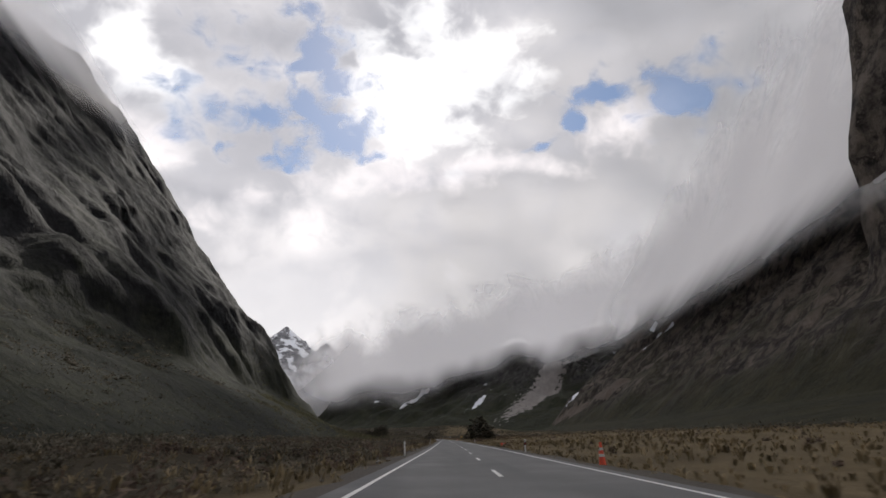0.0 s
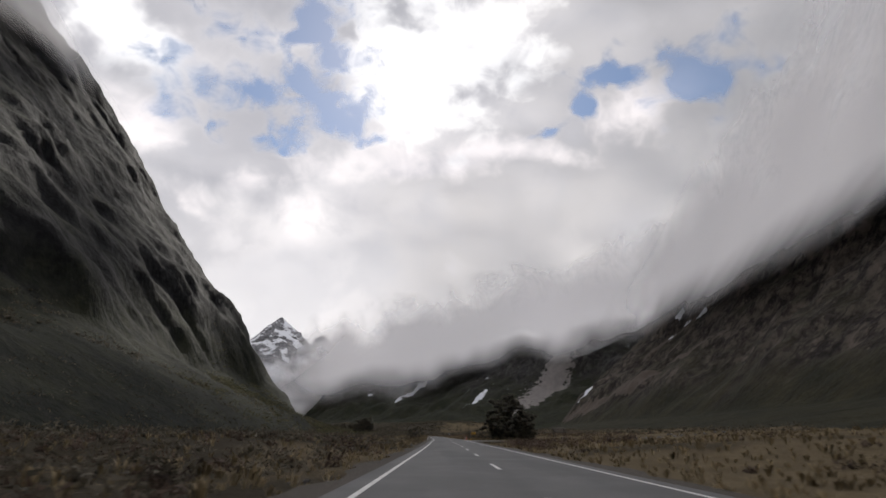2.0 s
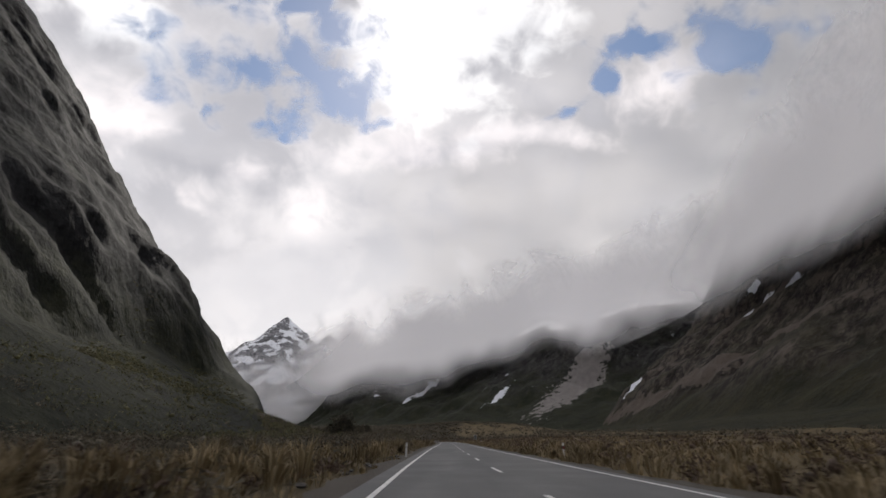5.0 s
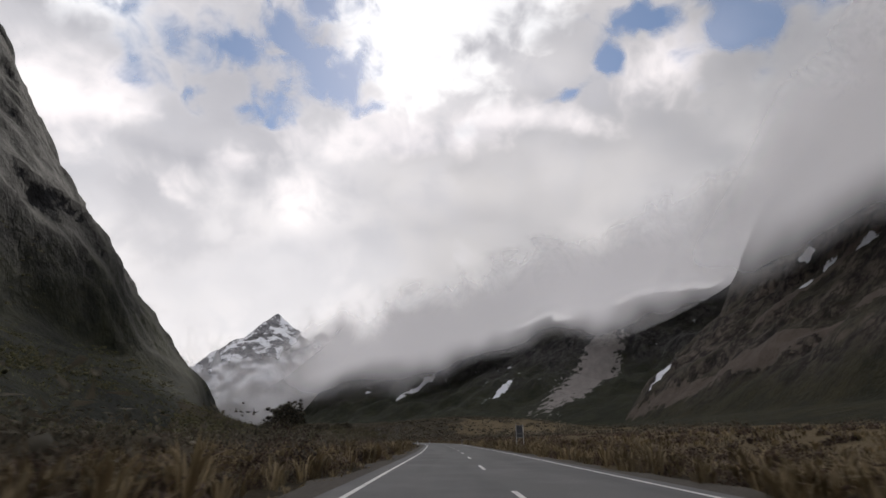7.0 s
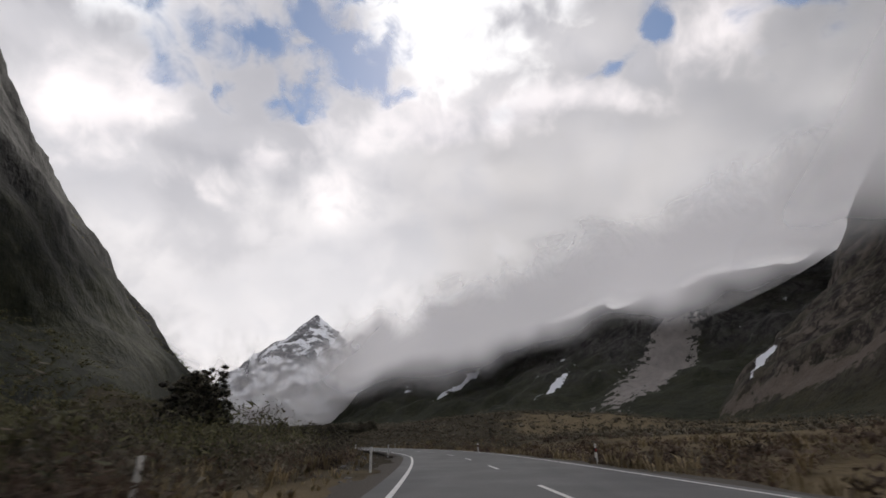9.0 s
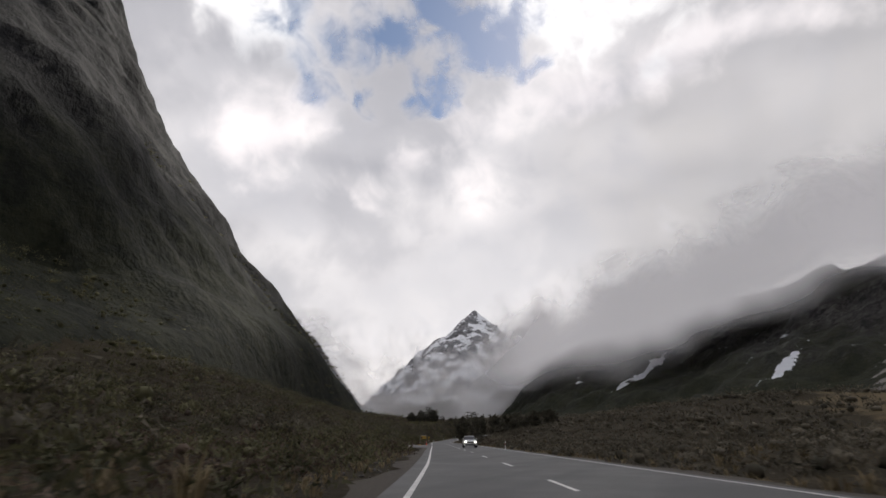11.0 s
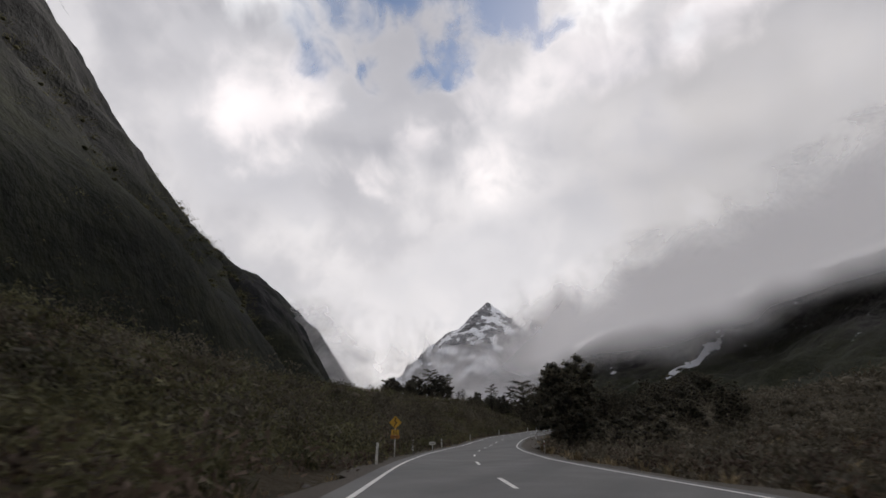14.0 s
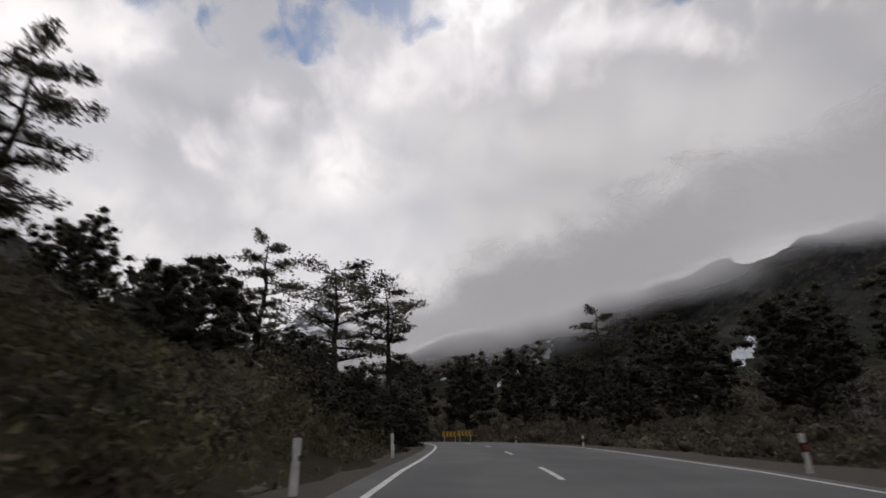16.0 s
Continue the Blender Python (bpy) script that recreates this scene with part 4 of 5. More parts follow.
def full_tree(label, height, wide, belly, low, limbs, clumps, leaves, seed, leaf=0.17, lean=0.0):
    """A beech with a full domed crown: limbs that fan out to rounded clumps of leaves. belly: height of its widest part."""
    r = random.Random(seed)
    top = tagged(new("tree"), label, "tree", "roadside trees")
    thick = height * 0.032
    wood, points = bmesh.new(), []
    for k in range(6):
        points.append(Vector((lean * k * 0.1 + r.uniform(-0.1, 0.1), r.uniform(-0.1, 0.1), height * 0.72 * k / 5)))
    for k in range(5):
        tube(wood, points[k], points[k + 1], thick * (1 - k / 5.8), thick * (1 - (k + 1) / 5.8), 8)
    part("trunk", wood, BARK, top)
    centres, sizes = [], []
    for k in range(limbs):
        th, up = k * 2.4 + r.uniform(-0.3, 0.3), (k + 0.5) / limbs
        elev = math.asin(min(1, -0.75 + 1.72 * up))
        tall = (height - belly) if elev > 0 else (belly - low)
        heart = Vector((math.cos(th) * math.cos(elev) * wide, math.sin(th) * math.cos(elev) * wide, belly + math.sin(elev) * tall)) * r.uniform(0.86, 1.06)
        u = min(0.95, max(0.08, heart.z / height * 0.6))
        i = min(4, int(u / 0.72 * 5))
        base = points[i].lerp(points[i + 1], min(1, u / 0.72 * 5 - i))
        bend = base.lerp(heart, 0.5) + Vector((0, 0, r.uniform(0.0, 0.12) * wide))
        limb = bmesh.new()
        tube(limb, base, bend, thick * 0.4, thick * 0.22, 5)
        tube(limb, bend, heart, thick * 0.22, thick * 0.06, 5)
        for q in range(clumps):
            inner = base.lerp(heart, r.uniform(0.62, 0.98))
            c = inner + Vector((r.uniform(-1, 1), r.uniform(-1, 1), r.uniform(-0.5, 0.6))) * wide * 0.26
            tube(limb, bend.lerp(heart, r.uniform(0.2, 0.8)), c, thick * 0.07, thick * 0.02, 4)
            centres.append(c)
            sizes.append(wide * r.uniform(0.11, 0.19))
        part("limb", limb, BARK, top)
    n = leaves // len(centres)
    c, s = np.repeat(np.array([tuple(v) for v in centres]), n, 0), np.repeat(sizes, n)
    d = rng.normal(size=(len(c), 3))
    d *= (rng.uniform(0.5, 1.12, len(c)) / np.linalg.norm(d, axis=1))[:, None] * np.array([1.1, 1.1, 0.75])
    v, f = leaflets(c + d * s[:, None], leaf * rng.uniform(0.6, 1.5, len(c)), 0.4)
    # dark lumps added within the clumps, coloured as the crown's inner shade
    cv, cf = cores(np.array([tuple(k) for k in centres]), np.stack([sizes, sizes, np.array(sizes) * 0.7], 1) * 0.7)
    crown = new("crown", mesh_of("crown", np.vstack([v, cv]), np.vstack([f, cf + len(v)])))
    two_materials(crown, BEECH, CROWN_SHADE, len(f))
    crown.parent = top
    return top


def stand(tree, x, y, turn=0.0, size=1.0, sink=0.1):
    z = float(surface_height(np.array([x]), np.array([y]))[0]) - sink
    c = copy_thing(tree, pose(x, y, z, 0, 0, turn))
    c.scale = (size, size, size)
    return c


def top_at(tree, x, y, turn, tall, top):
    """A copy whose crown ends at that height; tall: the height of the tree that is copied."""
    ground = float(surface_height(np.array([x]), np.array([y]))[0])
    return stand(tree, x, y, turn, max(0.25, (top - ground + 0.1) / tall))


ROUND = full_tree("broad dark beech tree with a dense domed crown", 6.7, 3.6, 2.6, 0.3, 46, 6, 30000, 3, 0.14)
OPEN_TREE = build_tree("tall open beech tree with layered sprays of leaves", 11.5, 3.4, 0.42, 22, 9000, 11, 0.2, 0.5, 0.8)
SLIM = build_tree("slender beech tree with a ragged narrow crown", 10.5, 2.2, 0.25, 26, 8000, 21, 0.19, 0.5, 0.6)
DENSE = full_tree("dense dark beech tree among the bush", 9.0, 3.1, 4.6, 0.1, 36, 6, 10000, 5, 0.25)
BIG = full_tree("large dark beech tree with a rounded clumped crown", 6.9, 2.25, 4.1, 0.0, 44, 6, 26000, 15, 0.14)
LOW = full_tree("low bushy dark tree", 2.6, 1.5, 1.1, 0.0, 18, 5, 5000, 8, 0.12)
ROUND.location = (11.4, 160.5, 0.0)
OPEN_TREE.location, OPEN_TREE.scale = (-104.1, 621.0, 2.4), (0.83, 0.83, 0.83)
SLIM.location, SLIM.scale = (-87.2, 577.7, 0.3), (0.72, 0.72, 0.72)
DENSE.location, DENSE.scale = (-75, 566.5, 0.6), (0.38, 0.38, 0.38)
BIG.location, BIG.scale = (-81.3, 553.2, 0.1), (0.76, 0.76, 0.76)
LOW.location = (-4.6, 186.0, -0.2)
for x, y, s in ((-82.4, 559.6, 0.7), (-80.9, 556.6, 0.75), (-79.0, 555.6, 0.9), (-84.0, 564.0, 0.7), (-83.0, 568.5, 0.9), (-77.4, 556, 1.1)):
    stand(LOW, x, y, x * 70, s)
for x, y, s in ((8.8, 180, 1.0), (7.4, 197, 0.8), (15, 166, 0.9), (9.4, 160.2, 0.75), (12.6, 159.4, 0.9), (14.2, 161, 1.1), (10.6, 159, 0.6), (-17.7, 387.0, 0.8)):
    stand(LOW, x, y, x * 40, s)
for tree, x, y, turn, s in (
    (DENSE, -93.0, 650, 20, 1.0), (SLIM, -88.2, 633.0, 0, 0.85), (DENSE, -87.4, 631.0, 160, 0.55), (DENSE, -84.5, 627, 250, 0.72), (DENSE, -99, 653, 60, 1.0), (DENSE, -106, 656, 130, 1.0), (DENSE, -114, 658, 20, 1.0), (DENSE, -88.5, 645, 70, 0.8),
    (DENSE, -81.5, 622, 0, 0.72), (DENSE, -79, 616, 33, 0.75), (SLIM, -77.8, 611, 190, 0.7), (SLIM, -76.2, 609.6, 120, 0.66), (DENSE, -75.5, 614, 80, 0.75), (DENSE, -77.0, 603, 30, 0.62),
    (DENSE, -72.5, 563, 45, 0.37), (DENSE, -75.5, 570, 95, 0.44), (DENSE, -79, 580, 0, 0.45), (ROUND, -80, 590, 60, 0.5), (DENSE, -79, 597, 160, 0.55), (DENSE, -82, 640, 200, 0.9), (DENSE, -75, 633, 20, 0.9), (DENSE, -72, 626, 150, 0.85),
    (DENSE, -124, 662, 60, 1.0), (DENSE, -128, 652, 60, 0.8), (DENSE, -138, 648, 10, 0.9), (DENSE, -104, 646.5, 0, 0.5), (DENSE, -110, 650, 77, 0.6),
):
    stand(tree, x, y, turn, s)
for tree, tall, x, y, turn, top in (
    (OPEN_TREE, 11.3, -100.7, 618.8, 70, 9.6), (SLIM, 10.3, -103.8, 612.6, 30, 9.3), (SLIM, 10.3, -104.1, 603.3, 90, 9.2), (DENSE, 9.0, -105.8, 606.9, 10, 7.6), (ROUND, 6.7, -104.8, 610.2, 0, 7.6),
    (DENSE, 9.0, -101.6, 617.4, 80, 5.6), (DENSE, 9.0, -103.0, 615.4, 140, 6.0), (DENSE, 9.0, -99.6, 616.6, 40, 4.8), (DENSE, 9.0, -104.9, 618.5, 200, 7.4), (DENSE, 9.0, -101.9, 613.2, 20, 4.6), (DENSE, 9.0, -107.2, 611.0, 120, 7.4),
    (DENSE, 9.0, -106.2, 602.0, 100, 6.8), (ROUND, 6.7, -108.4, 604.6, 60, 7.4), (OPEN_TREE, 11.3, -119.0, 610.4, 33, 13.4), (OPEN_TREE, 11.3, -116.4, 612.4, 100, 12.4), (ROUND, 6.7, -118.0, 611.6, 20, 12.0), (ROUND, 6.7, -121.6, 609.0, 200, 11.8),
    (SLIM, 10.3, -115.4, 617.5, 44, 10.0), (DENSE, 9.0, -112.9, 618.8, 210, 9.6), (DENSE, 9.0, -109.6, 616.0, 70, 8.0), (DENSE, 9.0, -107.6, 621.0, 150, 7.8), (ROUND, 6.7, -120.5, 598.0, 10, 10.4), (DENSE, 9.0, -118.4, 601.0, 20, 10.4), (ROUND, 6.7, -123.0, 603.0, 80, 10.8),
    (DENSE, 9.0, -47.0, 416.0, 60, 12.0), (ROUND, 6.7, -50.5, 419.0, 10, 10.5), (DENSE, 9.0, -108.0, 628.0, 60, 6.4), (DENSE, 9.0, -112.0, 634.0, 20, 7.5), (DENSE, 9.0, -118.0, 630.0, 90, 9.0), (SLIM, 10.3, -121.0, 628.0, 90, 10.6),
):
    top_at(tree, x, y, turn, tall, top)


def bare_shrub(x, y, height, count, seed):
    """A dead bush of pale crooked stems."""
    r = random.Random(seed)
    top = tagged(new("bare_shrub"), "leafless pale-stemmed bush beside the road", "shrub", "bare shrubs")
    for k in range(count):
        bm = bmesh.new()
        p, th = Vector((r.uniform(-0.3, 0.3), r.uniform(-0.3, 0.3), -0.05)), r.uniform(0, 6.28)
        d = Vector((math.cos(th) * 0.35, math.sin(th) * 0.35, 1.0))
        for q in range(4):
            n = p + d * height / 4.3
            tube(bm, p, n, 0.018 * (1 - q / 4.6), 0.018 * (1 - (q + 1) / 4.6), 5)
            for side in range(2):
                tube(bm, n, n + Vector((r.uniform(-1, 1), r.uniform(-1, 1), r.uniform(0.2, 1))) * height * 0.16, 0.006, 0.002, 4)
            p, d = n, d + Vector((r.uniform(-0.4, 0.4), r.uniform(-0.4, 0.4), 0))
        part("stem", bm, PALE_WOOD, top)
    z = float(surface_height(np.array([x]), np.array([y]))[0])
    top.matrix_world = pose(x, y, z)


for k, (x, y, h, c) in enumerate(((-6.6, 317, 2.2, 12), (-8.0, 319, 2.0, 9), (-84.9, 613.6, 1.8, 14), (-83.9, 612.6, 1.4, 9), (-101.0, 605.5, 0.9, 9), (-63.5, 484, 0.9, 8), (-91.5, 546, 1.0, 8))):
    bare_shrub(x, y, h, c, k)

def stones(label, count, s, offs, seed, size=1.0):
    """Loose broken stones on the verge, each an uneven block."""
    r = np.random.default_rng(seed)
    at = np.array([tuple(beside(r.uniform(*s), r.uniform(*offs))) for k in range(count)])
    at[:, 2] = floor_height(at[:, 0], at[:, 1]) + 0.02
    v, f = cores(at, size * r.uniform(0.03, 0.11, (count, 1)) * np.array([1.2, 1.0, 0.6]))
    ob = new("stones", mesh_of("stones", v, f, False))
    ob.data.materials.append(STONE)
    return tagged(ob, label, "stones", kind="stuff")


stones("row of pale boulders across the grassy flat", 46, (150, 158), (17, 42), 9, 4.0)
stones("broken grey stones on the roadside verge", 420, (598, 614), (-4.4, -1.9), 4)
stones("scattered small stones along the gravel shoulder", 500, (0, 640), (-2.6, -1.5), 6)

# ---------------------------------------------------------------- roadside furniture
def box(bm, size, at=(0, 0, 0), bevel=0.0, turn=0.0):
    made = bmesh.ops.create_cube(bm, size=1, matrix=pose(*at, 0, 0, turn) @ Matrix.Diagonal((*size, 1)))["verts"]
    if bevel:
        edges = list({e for v in made for e in v.link_edges})
        bmesh.ops.bevel(bm, geom=edges, offset=bevel, segments=2, affect="EDGES")


def rod(bm, a, b, r, sides=12, r2=None):
    a, b = Vector(a), Vector(b)
    m = Matrix.Translation((a + b) / 2) @ (b - a).to_track_quat("Z", "Y").to_matrix().to_4x4()
    bmesh.ops.create_cone(bm, cap_ends=True, segments=sides, radius1=r, radius2=r if r2 is None else r2, depth=(b - a).length, matrix=m)


WHITE = plain("white_plastic", (0.68, 0.67, 0.64), 0.5, 0, 0.2, 0.12)
BLACK = plain("black_band", (0.02, 0.02, 0.02), 0.5)
RED = plain("red_reflector", (0.35, 0.03, 0.02), 0.3)
ORANGE = plain("cone_orange", (0.75, 0.10, 0.05), 0.5, 0, 0.15, 0.1)
YELLOW = plain("sign_yellow", (0.62, 0.36, 0.04), 0.45, 0, 0.15, 0.15)
STEEL = plain("galvanised_steel", (0.42, 0.42, 0.42), 0.45, 0.8, 0.2, 0.1)


def edge_post(red):
    top = tagged(new("marker_post"), "white roadside marker post with a %s" % ("dark band and red reflector" if red else "pale reflector"), "marker post", "road marker posts")
    bm = bmesh.new()
    box(bm, (0.075, 0.03, 0.74), (0, 0, 0.27), 0.008)
    part("post", bm, WHITE, top)
    bm = bmesh.new()
    box(bm, (0.079, 0.034, 0.13 if red else 0.05), (0, 0, 0.46), 0.004)
    part("band", bm, BLACK, top, "black band")
    bm = bmesh.new()
    box(bm, (0.05, 0.008, 0.07), (0, -0.021, 0.46), 0.003)
    part("reflector", bm, RED if red else WHITE, top)
    return top


LEFT_POST, RIGHT_POST = edge_post(False), edge_post(True)


def set_posts(post, spots):
    for k, (x, y, lean) in enumerate(spots):
        s, off = nearest(np.array([x]), np.array([y]))
        a = AHEAD[np.argmin(np.abs(STEP - s[0]))]
        z = float(floor_height(np.array([x]), np.array([y]))[0])
        m = pose(x, y, max(z, -0.1), 0, lean, math.degrees(math.atan2(-a[0], a[1])))
        if k == 0:
            post.matrix_world = m
        else:
            copy_thing(post, m)


set_posts(LEFT_POST, [(-1.75, 24.5, -2), (-1.8, 75, 1), (-1.5, 158, 0), (-2.6, 213, 1), (-3.3, 270, -1), (-5.9, 337, 0), (-9.0, 351.3, 2), (-8.6, 361, 0), (-11.4, 377, -1), (-17.15, 390.8, -2), (-67.5, 502, 0), (-83.4, 536.5, 1), (-88.9, 548.7, 0), (-90.6, 555.9, 0), (-95.0, 571.6, 1), (-97.7, 587.9, 0), (-97.9, 601.7, -1), (-98.2, 607.9, -4)])
set_posts(RIGHT_POST, [(3.75, 24.2, 1), (4.4, 72.8, 0), (4.3, 159, 0), (3.6, 213, 0), (3.2, 267, 1), (-0.15, 337.2, 0), (-1.9, 362, 0), (-6.2, 382.5, 0), (-18.2, 414, 0), (-38, 455, 0), (-61, 506.5, 0), (-82.9, 553.7, 0), (-88.9, 573.7, 0), (-91.2, 589.8, -2), (-91.9, 604.5, 0), (-92.9, 616.5, 0), (-94.8, 630.7, 1)])


def traffic_cone(label):
    top = tagged(new("traffic_cone"), label, "traffic cone", "road cones")
    bm = bmesh.new()
    box(bm, (0.25, 0.25, 0.03), (0, 0, 0.015), 0.008)
    part("base", bm, ORANGE, top)
    bm = bmesh.new()
    rod(bm, (0, 0, 0.03), (0, 0, 0.56), 0.085, 20, 0.025)
    part("cone", bm, ORANGE, top)
    for z, r in ((0.24, 0.066), (0.38, 0.05)):
        bm = bmesh.new()
        rod(bm, (0, 0, z), (0, 0, z + 0.06), r, 20, r - 0.007)
        part("reflective_band", bm, WHITE, top, "white reflective band")
    return top


CONE = traffic_cone("orange traffic cone with white bands on the verge")
CONE.location = (3.75, 12.6, -0.06)
for x, y in ((4.3, 155.6), (-56.6, 480.4)):
    copy_thing(CONE, pose(x, y, 0.0, 0, 0, 20))
copy_thing(CONE, pose(5.6, 50.5, 0.02, 78, 0, 35))


def framed_sign(label, x, y, turn, hang):
    """A temporary yellow board that hangs from a bent steel pole on a weighted foot."""
    top = tagged(new("works_sign"), label, "road sign", "works signs")
    bm = bmesh.new()
    box(bm, (0.34, 0.16, 0.09), (0, 0, 0.05), 0.03)
    part("foot", bm, YELLOW, top, "yellow weighted foot")
    bm = bmesh.new()
    for a, b in (((0, 0, 0.08), (0.02, 0, 1.12)), ((0.02, 0, 1.12), (0.07, 0, 1.17)), ((0.07, 0, 1.17), (0.84 * hang, 0, 1.17))):
        rod(bm, a, b, 0.017, 10)
    part("pole", bm, STEEL, top)
    bm = bmesh.new()
    box(bm, (0.70, 0.015, 0.36), (0.47 * hang, 0, 0.97), 0.006)
    board = part("board", bm, YELLOW, top)
    bm = bmesh.new()
    bmesh.ops.create_cone(bm, cap_ends=True, segments=24, radius1=0.1, radius2=0.1, depth=0.006, matrix=pose(0.24 * hang, -0.011, 0.96, 90, 0, 0))
    part("symbol", bm, plain("sign_brown", (0.06, 0.02, 0.015)), board, "dark round symbol")
    for k, w in enumerate((0.36, 0.3, 0.34)):
        bm = bmesh.new()
        box(bm, (w, 0.006, 0.025), (0.58 * hang, -0.011, 1.08 - 0.075 * k))
        part("writing", bm, BLACK, board)
    top.matrix_world = pose(x, y, -0.02, 0, 0, turn)
    return top


framed_sign("yellow works sign on a bent steel pole with a weighted foot", -57.35, 480.0, 25, 1)
framed_sign("yellow works sign beside the dark tree", 5.1, 158.4, 0, 1)


def bend_sign():
    """Winding-road diamond over a speed plate."""
    top = tagged(new("bend_sign"), "yellow winding-road warning sign above a speed plate", "road sign")
    bm = bmesh.new()
    rod(bm, (0, 0, -0.1), (0, 0, 1.5), 0.022, 12)
    part("pole", bm, WHITE, top)
    bm = bmesh.new()
    bmesh.ops.create_cube(bm, size=1, matrix=pose(0, -0.03, 1.28, 0, 45, 0) @ Matrix.Diagonal((0.34, 0.012, 0.34, 1)))
    diamond = part("diamond", bm, YELLOW, top)
    bm = bmesh.new()
    for a, b in (((-0.02, 0, 1.12), (-0.02, 0, 1.2)), ((-0.02, 0, 1.2), (0.05, 0, 1.27)), ((0.05, 0, 1.27), (-0.03, 0, 1.33)), ((-0.03, 0, 1.33), (0.0, 0, 1.42))):
        m = Vector(a).lerp(Vector(b), 0.5)
        d = Vector(b) - Vector(a)
        bmesh.ops.create_cube(bm, size=1, matrix=pose(m.x, -0.039, m.z, 0, math.degrees(math.atan2(d.x, d.z)), 0) @ Matrix.Diagonal((0.035, 0.004, d.length + 0.02, 1)))
    bmesh.ops.create_cone(bm, cap_ends=True, segments=3, radius1=0.05, radius2=0.05, depth=0.004, matrix=pose(0, -0.039, 1.43, 90, 0, 0) @ pose(0, 0, 0, 0, 0, 90))
    part("arrow", bm, BLACK, diamond)
    bm = bmesh.new()
    box(bm, (0.30, 0.012, 0.19), (0, -0.03, 0.93), 0.004)
    plate = part("speed_plate", bm, YELLOW, top)
    words = bpy.data.curves.new("speed", "FONT")
    words.body, words.size, words.extrude, words.align_x, words.align_y = "65", 0.19, 0.002, "CENTER", "CENTER"
    words.materials.append(BLACK)
    digits = new("writing", words)
    digits.parent = plate
    digits.matrix_local = pose(0, -0.039, 0.93, 90, 0, 0)
    bm = bmesh.new()
    box(bm, (0.34, 0.012, 0.12), (0, -0.03, 0.76), 0.004)
    low = part("lower_plate", bm, plain("sign_orange", (0.5, 0.2, 0.04), 0.5), top, "orange lower plate")
    bm = bmesh.new()
    box(bm, (0.26, 0.004, 0.03), (0, -0.039, 0.76))
    part("writing", bm, BLACK, low)
    top.matrix_world = pose(-85.35, 540.8, -0.05, 0, 0, 25)
    return top


bend_sign()


def chevron_board(x, y, turn):
    top = tagged(new("chevron_board"), "yellow and black chevron board on white posts", "road sign", "chevron boards")
    for dx in (-0.45, 0.45):
        bm = bmesh.new()
        rod(bm, (dx, 0.03, -0.1), (dx, 0.03, 0.95), 0.03, 10)
        part("post", bm, WHITE, top)
    bm = bmesh.new()
    box(bm, (1.25, 0.02, 0.42), (0, 0, 0.78), 0.006)
    board = part("board", bm, YELLOW, top)
    for k in range(4):
        bm = bmesh.new()
        x0 = -0.5 + 0.3 * k
        for s in (-1, 1):
            v = [bm.verts.new((x0 + a, -0.014, 0.78 + s * b)) for a, b in ((0, 0), (0.12, 0), (0.26, 0.19), (0.14, 0.19))]
            bm.faces.new(v if s > 0 else v[::-1])
        part("chevron", bm, BLACK, board)
    top.matrix_world = pose(x, y, float(floor_height(np.array([x]), np.array([y]))[0]) + 0.15, 0, 0, turn)
    return top


chevron_board(-99.95, 641.4, 5)
chevron_board(-98.65, 641.5, 5)


def small_sign():
    top = tagged(new("distance_marker"), "small white sign plate on a short post", "road sign")
    bm = bmesh.new()
    rod(bm, (0, 0, -0.1), (0, 0, 0.36), 0.02, 10)
    part("post", bm, WHITE, top)
    bm = bmesh.new()
    box(bm, (0.36, 0.012, 0.15), (0, -0.022, 0.40), 0.004)
    plate = part("plate", bm, WHITE, top)
    bm = bmesh.new()
    box(bm, (0.26, 0.004, 0.035), (0, -0.031, 0.40))
    part("writing", bm, BLACK, plate)
    top.matrix_world = pose(-88.95, 551.2, 0.0, 0, 0, 22)


small_sign()


def sign_frame(x, y, turn):
    """Back of a tall narrow road sign: two pale posts, cross rails and a dark plate between them."""
    top = tagged(new("sign_frame"), "tall narrow road sign with two white posts and a grey plate", "road sign")
    for dx in (-0.3, 0.3):
        bm = bmesh.new()
        rod(bm, (dx, 0, -0.3), (dx, 0, 2.0), 0.032, 10)
        post = part("post", bm, WHITE, top)
        bm = bmesh.new()
        rod(bm, (dx, 0, 2.0), (dx, 0, 2.03), 0.036, 10, 0.016)
        part("cap", bm, STEEL, post)
    for z in (0.98, 1.3, 1.92):
        bm = bmesh.new()
        box(bm, (0.66, 0.025, 0.035), (0, -0.04, z), 0.005)
        part("rail", bm, STEEL, top)
    bm = bmesh.new()
    box(bm, (0.52, 0.012, 1.0), (0, 0.03, 1.46), 0.004)
    part("plate", bm, plain("sign_back", (0.10, 0.105, 0.11), 0.6, 0.3, 0.25, 0.2), top, "dull grey plate")
    top.matrix_world = pose(x, y, float(floor_height(np.array([x]), np.array([y]))[0]), 0, 0, turn)


sign_frame(4.3, 313.7, 4)


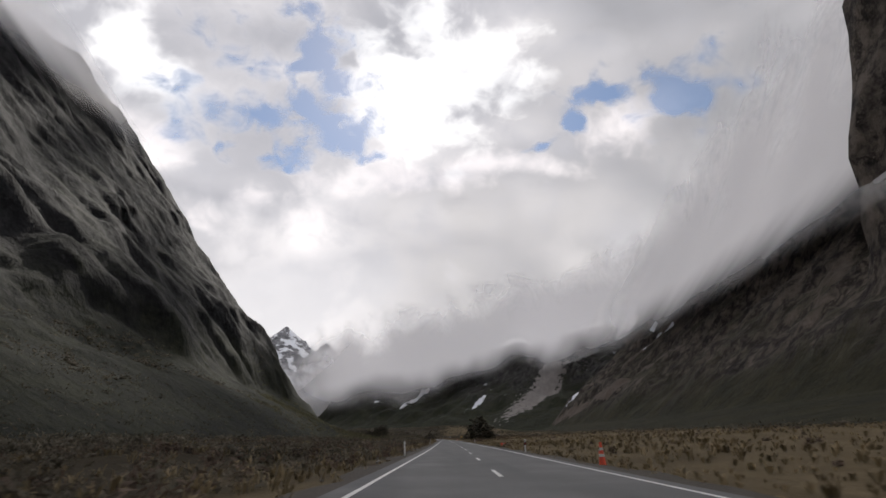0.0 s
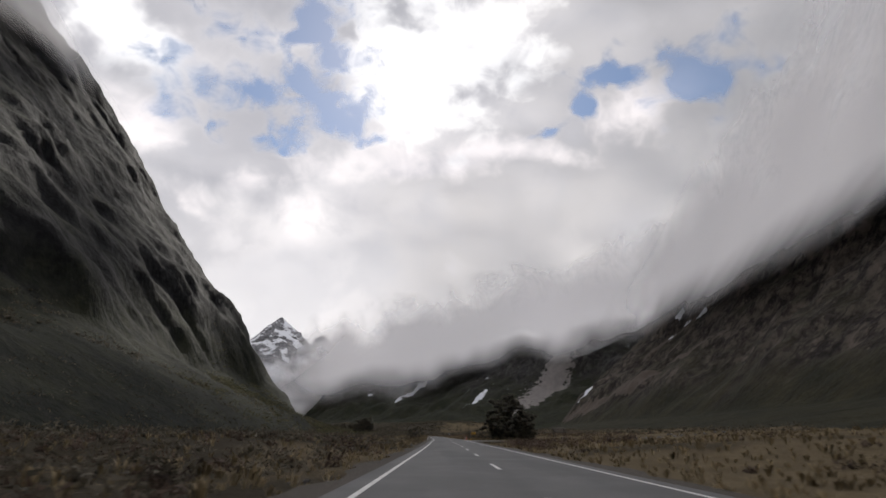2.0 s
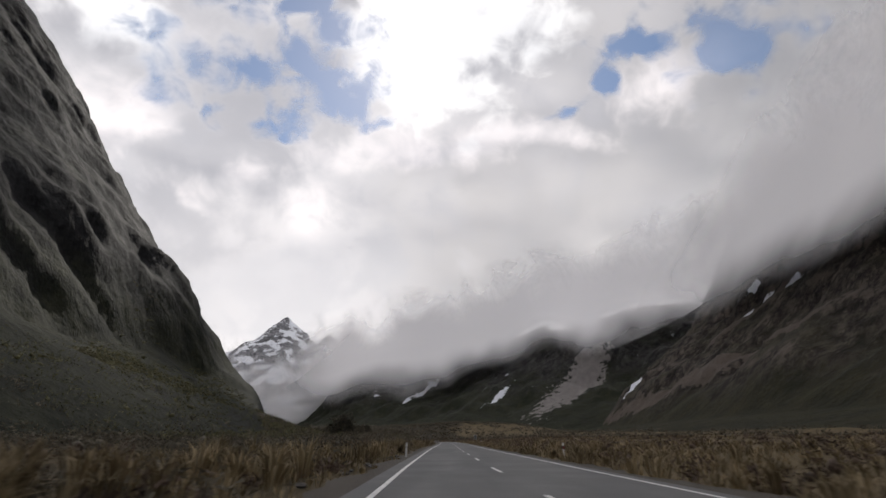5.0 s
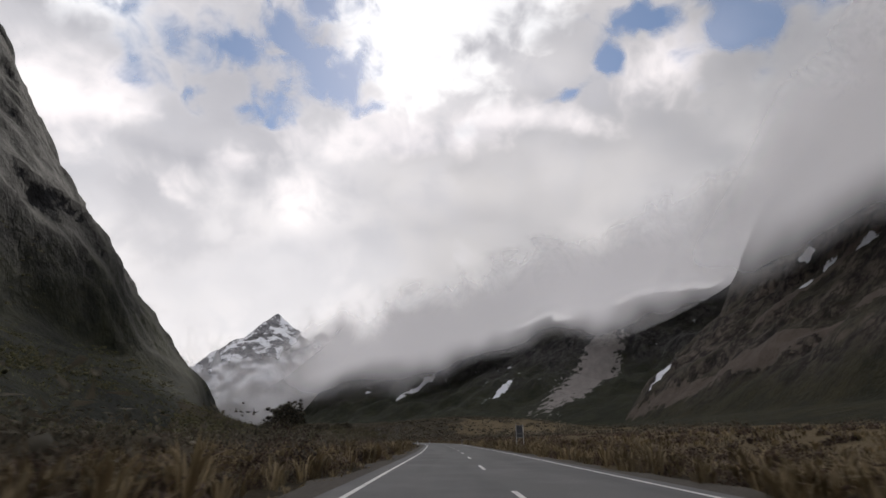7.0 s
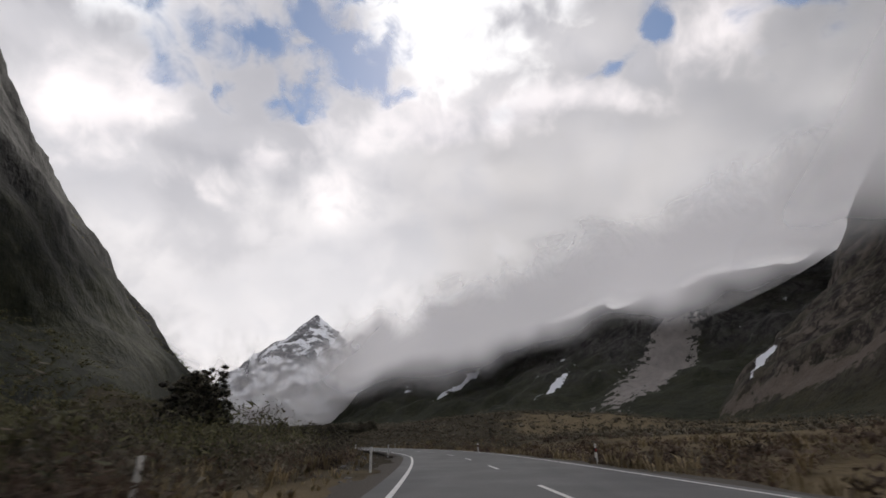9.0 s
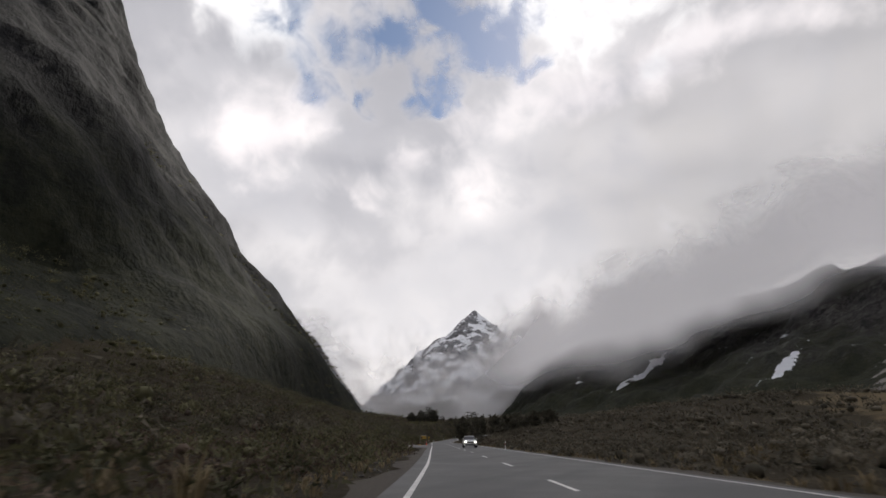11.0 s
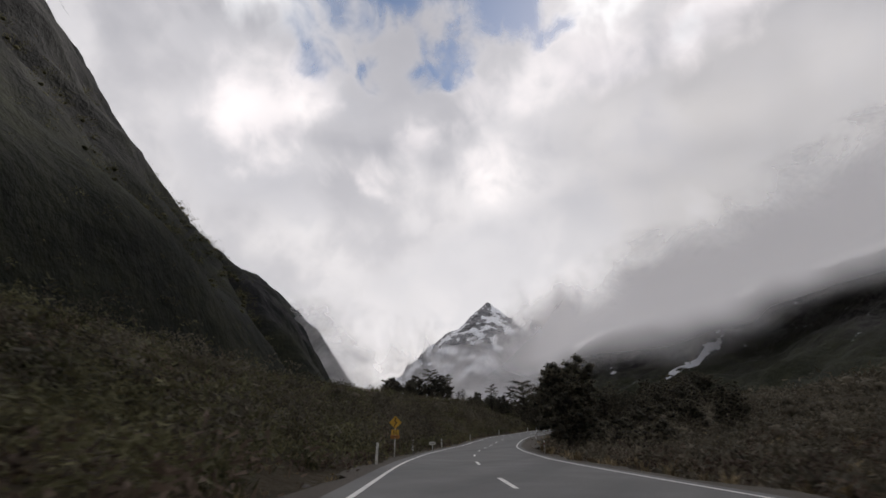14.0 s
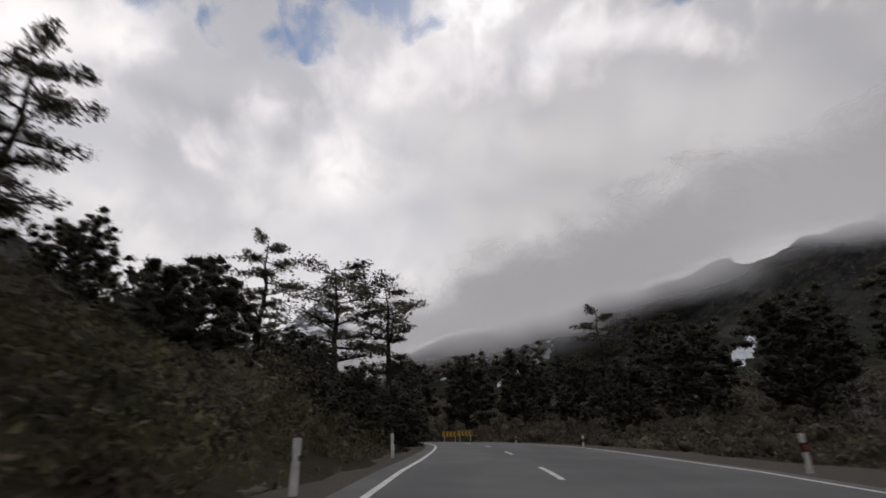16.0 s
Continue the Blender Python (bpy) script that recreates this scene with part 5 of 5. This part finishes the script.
def slatted_shelter(x, y, turn):
    """A low open shelter: a sloping roof of pale slats on four dark posts."""
    top = tagged(new("slatted_shelter"), "small open shelter with a sloping roof of pale slats", "shelter")
    for dx, dy, h in ((-0.62, -0.4, 1.52), (0.62, -0.4, 1.52), (-0.62, 0.4, 1.18), (0.62, 0.4, 1.18)):
        bm = bmesh.new()
        box(bm, (0.07, 0.07, h + 0.2), (dx, dy, h / 2 - 0.1), 0.008)
        part("post", bm, BARK, top)
    slope = math.degrees(math.atan2(-0.34, 0.8))
    for dx in (-0.62, 0.62):
        bm = bmesh.new()
        box(bm, (0.06, 1.15, 0.07), (0, 0, 0), 0.008)
        bm.transform(pose(dx, 0, 1.38, slope, 0, 0))
        part("rafter", bm, BARK, top)
    for k in range(9):
        bm = bmesh.new()
        box(bm, (1.5, 0.075, 0.025), (0, -0.52 + 0.13 * k, 0.055), 0.004)
        bm.transform(pose(0, 0, 1.38, slope, 0, 0))
        part("slat", bm, PALE_WOOD, top, "weathered pale slat")
    top.matrix_world = pose(x, y, float(floor_height(np.array([x]), np.array([y]))[0]), 0, 0, turn)


slatted_shelter(14.2, 137.5, -28)


def hull(bm, outline, half, tuck, bevel):
    """A body drawn from its side outline (y, z), its flanks drawn in by tuck towards the top."""
    low, high = min(z for y, z in outline), max(z for y, z in outline)
    rings = []
    for side in (-1, 1):
        rings.append([bm.verts.new((side * (half - tuck * (z - low) / (high - low)), y, z)) for y, z in outline])
    n = len(outline)
    edges = []
    for k in range(n):
        bm.faces.new((rings[0][k], rings[0][(k + 1) % n], rings[1][(k + 1) % n], rings[1][k]))
    edges += [bm.faces.new(rings[0][::-1]), bm.faces.new(rings[1])]
    bmesh.ops.recalc_face_normals(bm, faces=bm.faces)
    bmesh.ops.bevel(bm, geom=list({e for f in edges for e in f.edges}), offset=bevel, segments=3, affect="EDGES")


def car():
    """A white hatchback seen from the front, in the oncoming lane."""
    at = beside(468, middle(468) + 1.15, 0.03)
    top = tagged(new("car"), "white car with lit headlights on the road", "car")
    white = plain("white_paint", (0.75, 0.75, 0.74), 0.3, 0, 0.06, 0.5)
    glass = plain("dark_glass", (0.03, 0.03, 0.035), 0.1)
    bm = bmesh.new()
    hull(bm, [(-1.36, 0.16), (-1.40, 0.36), (-1.32, 0.50), (-0.62, 0.62), (1.20, 0.64), (1.34, 0.52), (1.36, 0.18)], 0.57, 0.05, 0.05)
    body = part("body", bm, white, top)
    bm = bmesh.new()
    hull(bm, [(-0.66, 0.61), (-0.14, 0.90), (0.86, 0.91), (1.20, 0.63)], 0.52, 0.11, 0.03)
    part("cabin", bm, glass, top, "dark glazed cabin")
    bm = bmesh.new()
    hull(bm, [(-0.12, 0.90), (-0.10, 0.935), (0.84, 0.94), (0.88, 0.90)], 0.43, 0.03, 0.012)
    part("roof", bm, white, top)
    bm = bmesh.new()
    box(bm, (0.56, 0.03, 0.10), (0, -1.39, 0.42), 0.01)
    part("grille", bm, BLACK, body, "black grille")
    bm = bmesh.new()
    box(bm, (0.9, 0.05, 0.09), (0, -1.385, 0.22), 0.02)
    part("bumper", bm, BLACK, body, "dark lower bumper")
    bm = bmesh.new()
    box(bm, (0.32, 0.012, 0.07), (0, -1.42, 0.31), 0.003)
    part("plate", bm, WHITE, body)
    for x in (-0.58, 0.58):
        bm = bmesh.new()
        box(bm, (0.12, 0.06, 0.08), (x, -0.48, 0.68), 0.02)
        part("mirror", bm, white, body)
    lamp, nt, bsdf, _ = tree_of("headlamp")
    bsdf.inputs["Emission Color"].default_value, bsdf.inputs["Emission Strength"].default_value = (1, 0.95, 0.85, 1), 6.0
    for x in (-0.4, 0.4):
        bm = bmesh.new()
        rod(bm, (x, -1.32, 0.44), (x, -1.395, 0.43), 0.06, 14)
        part("headlight", bm, lamp, top, "lit headlight")
        for y in (-0.85, 0.85):
            bm = bmesh.new()
            rod(bm, (x * 1.15, y, 0.19), (x * 1.46, y, 0.19), 0.2, 20)
            part("wheel", bm, BLACK, top, "black tyre")
    a = AHEAD[np.argmin(np.abs(STEP - 468))]
    top.matrix_world = pose(at.x, at.y, at.z, 0, 0, math.degrees(math.atan2(-a[0], a[1])))


car()
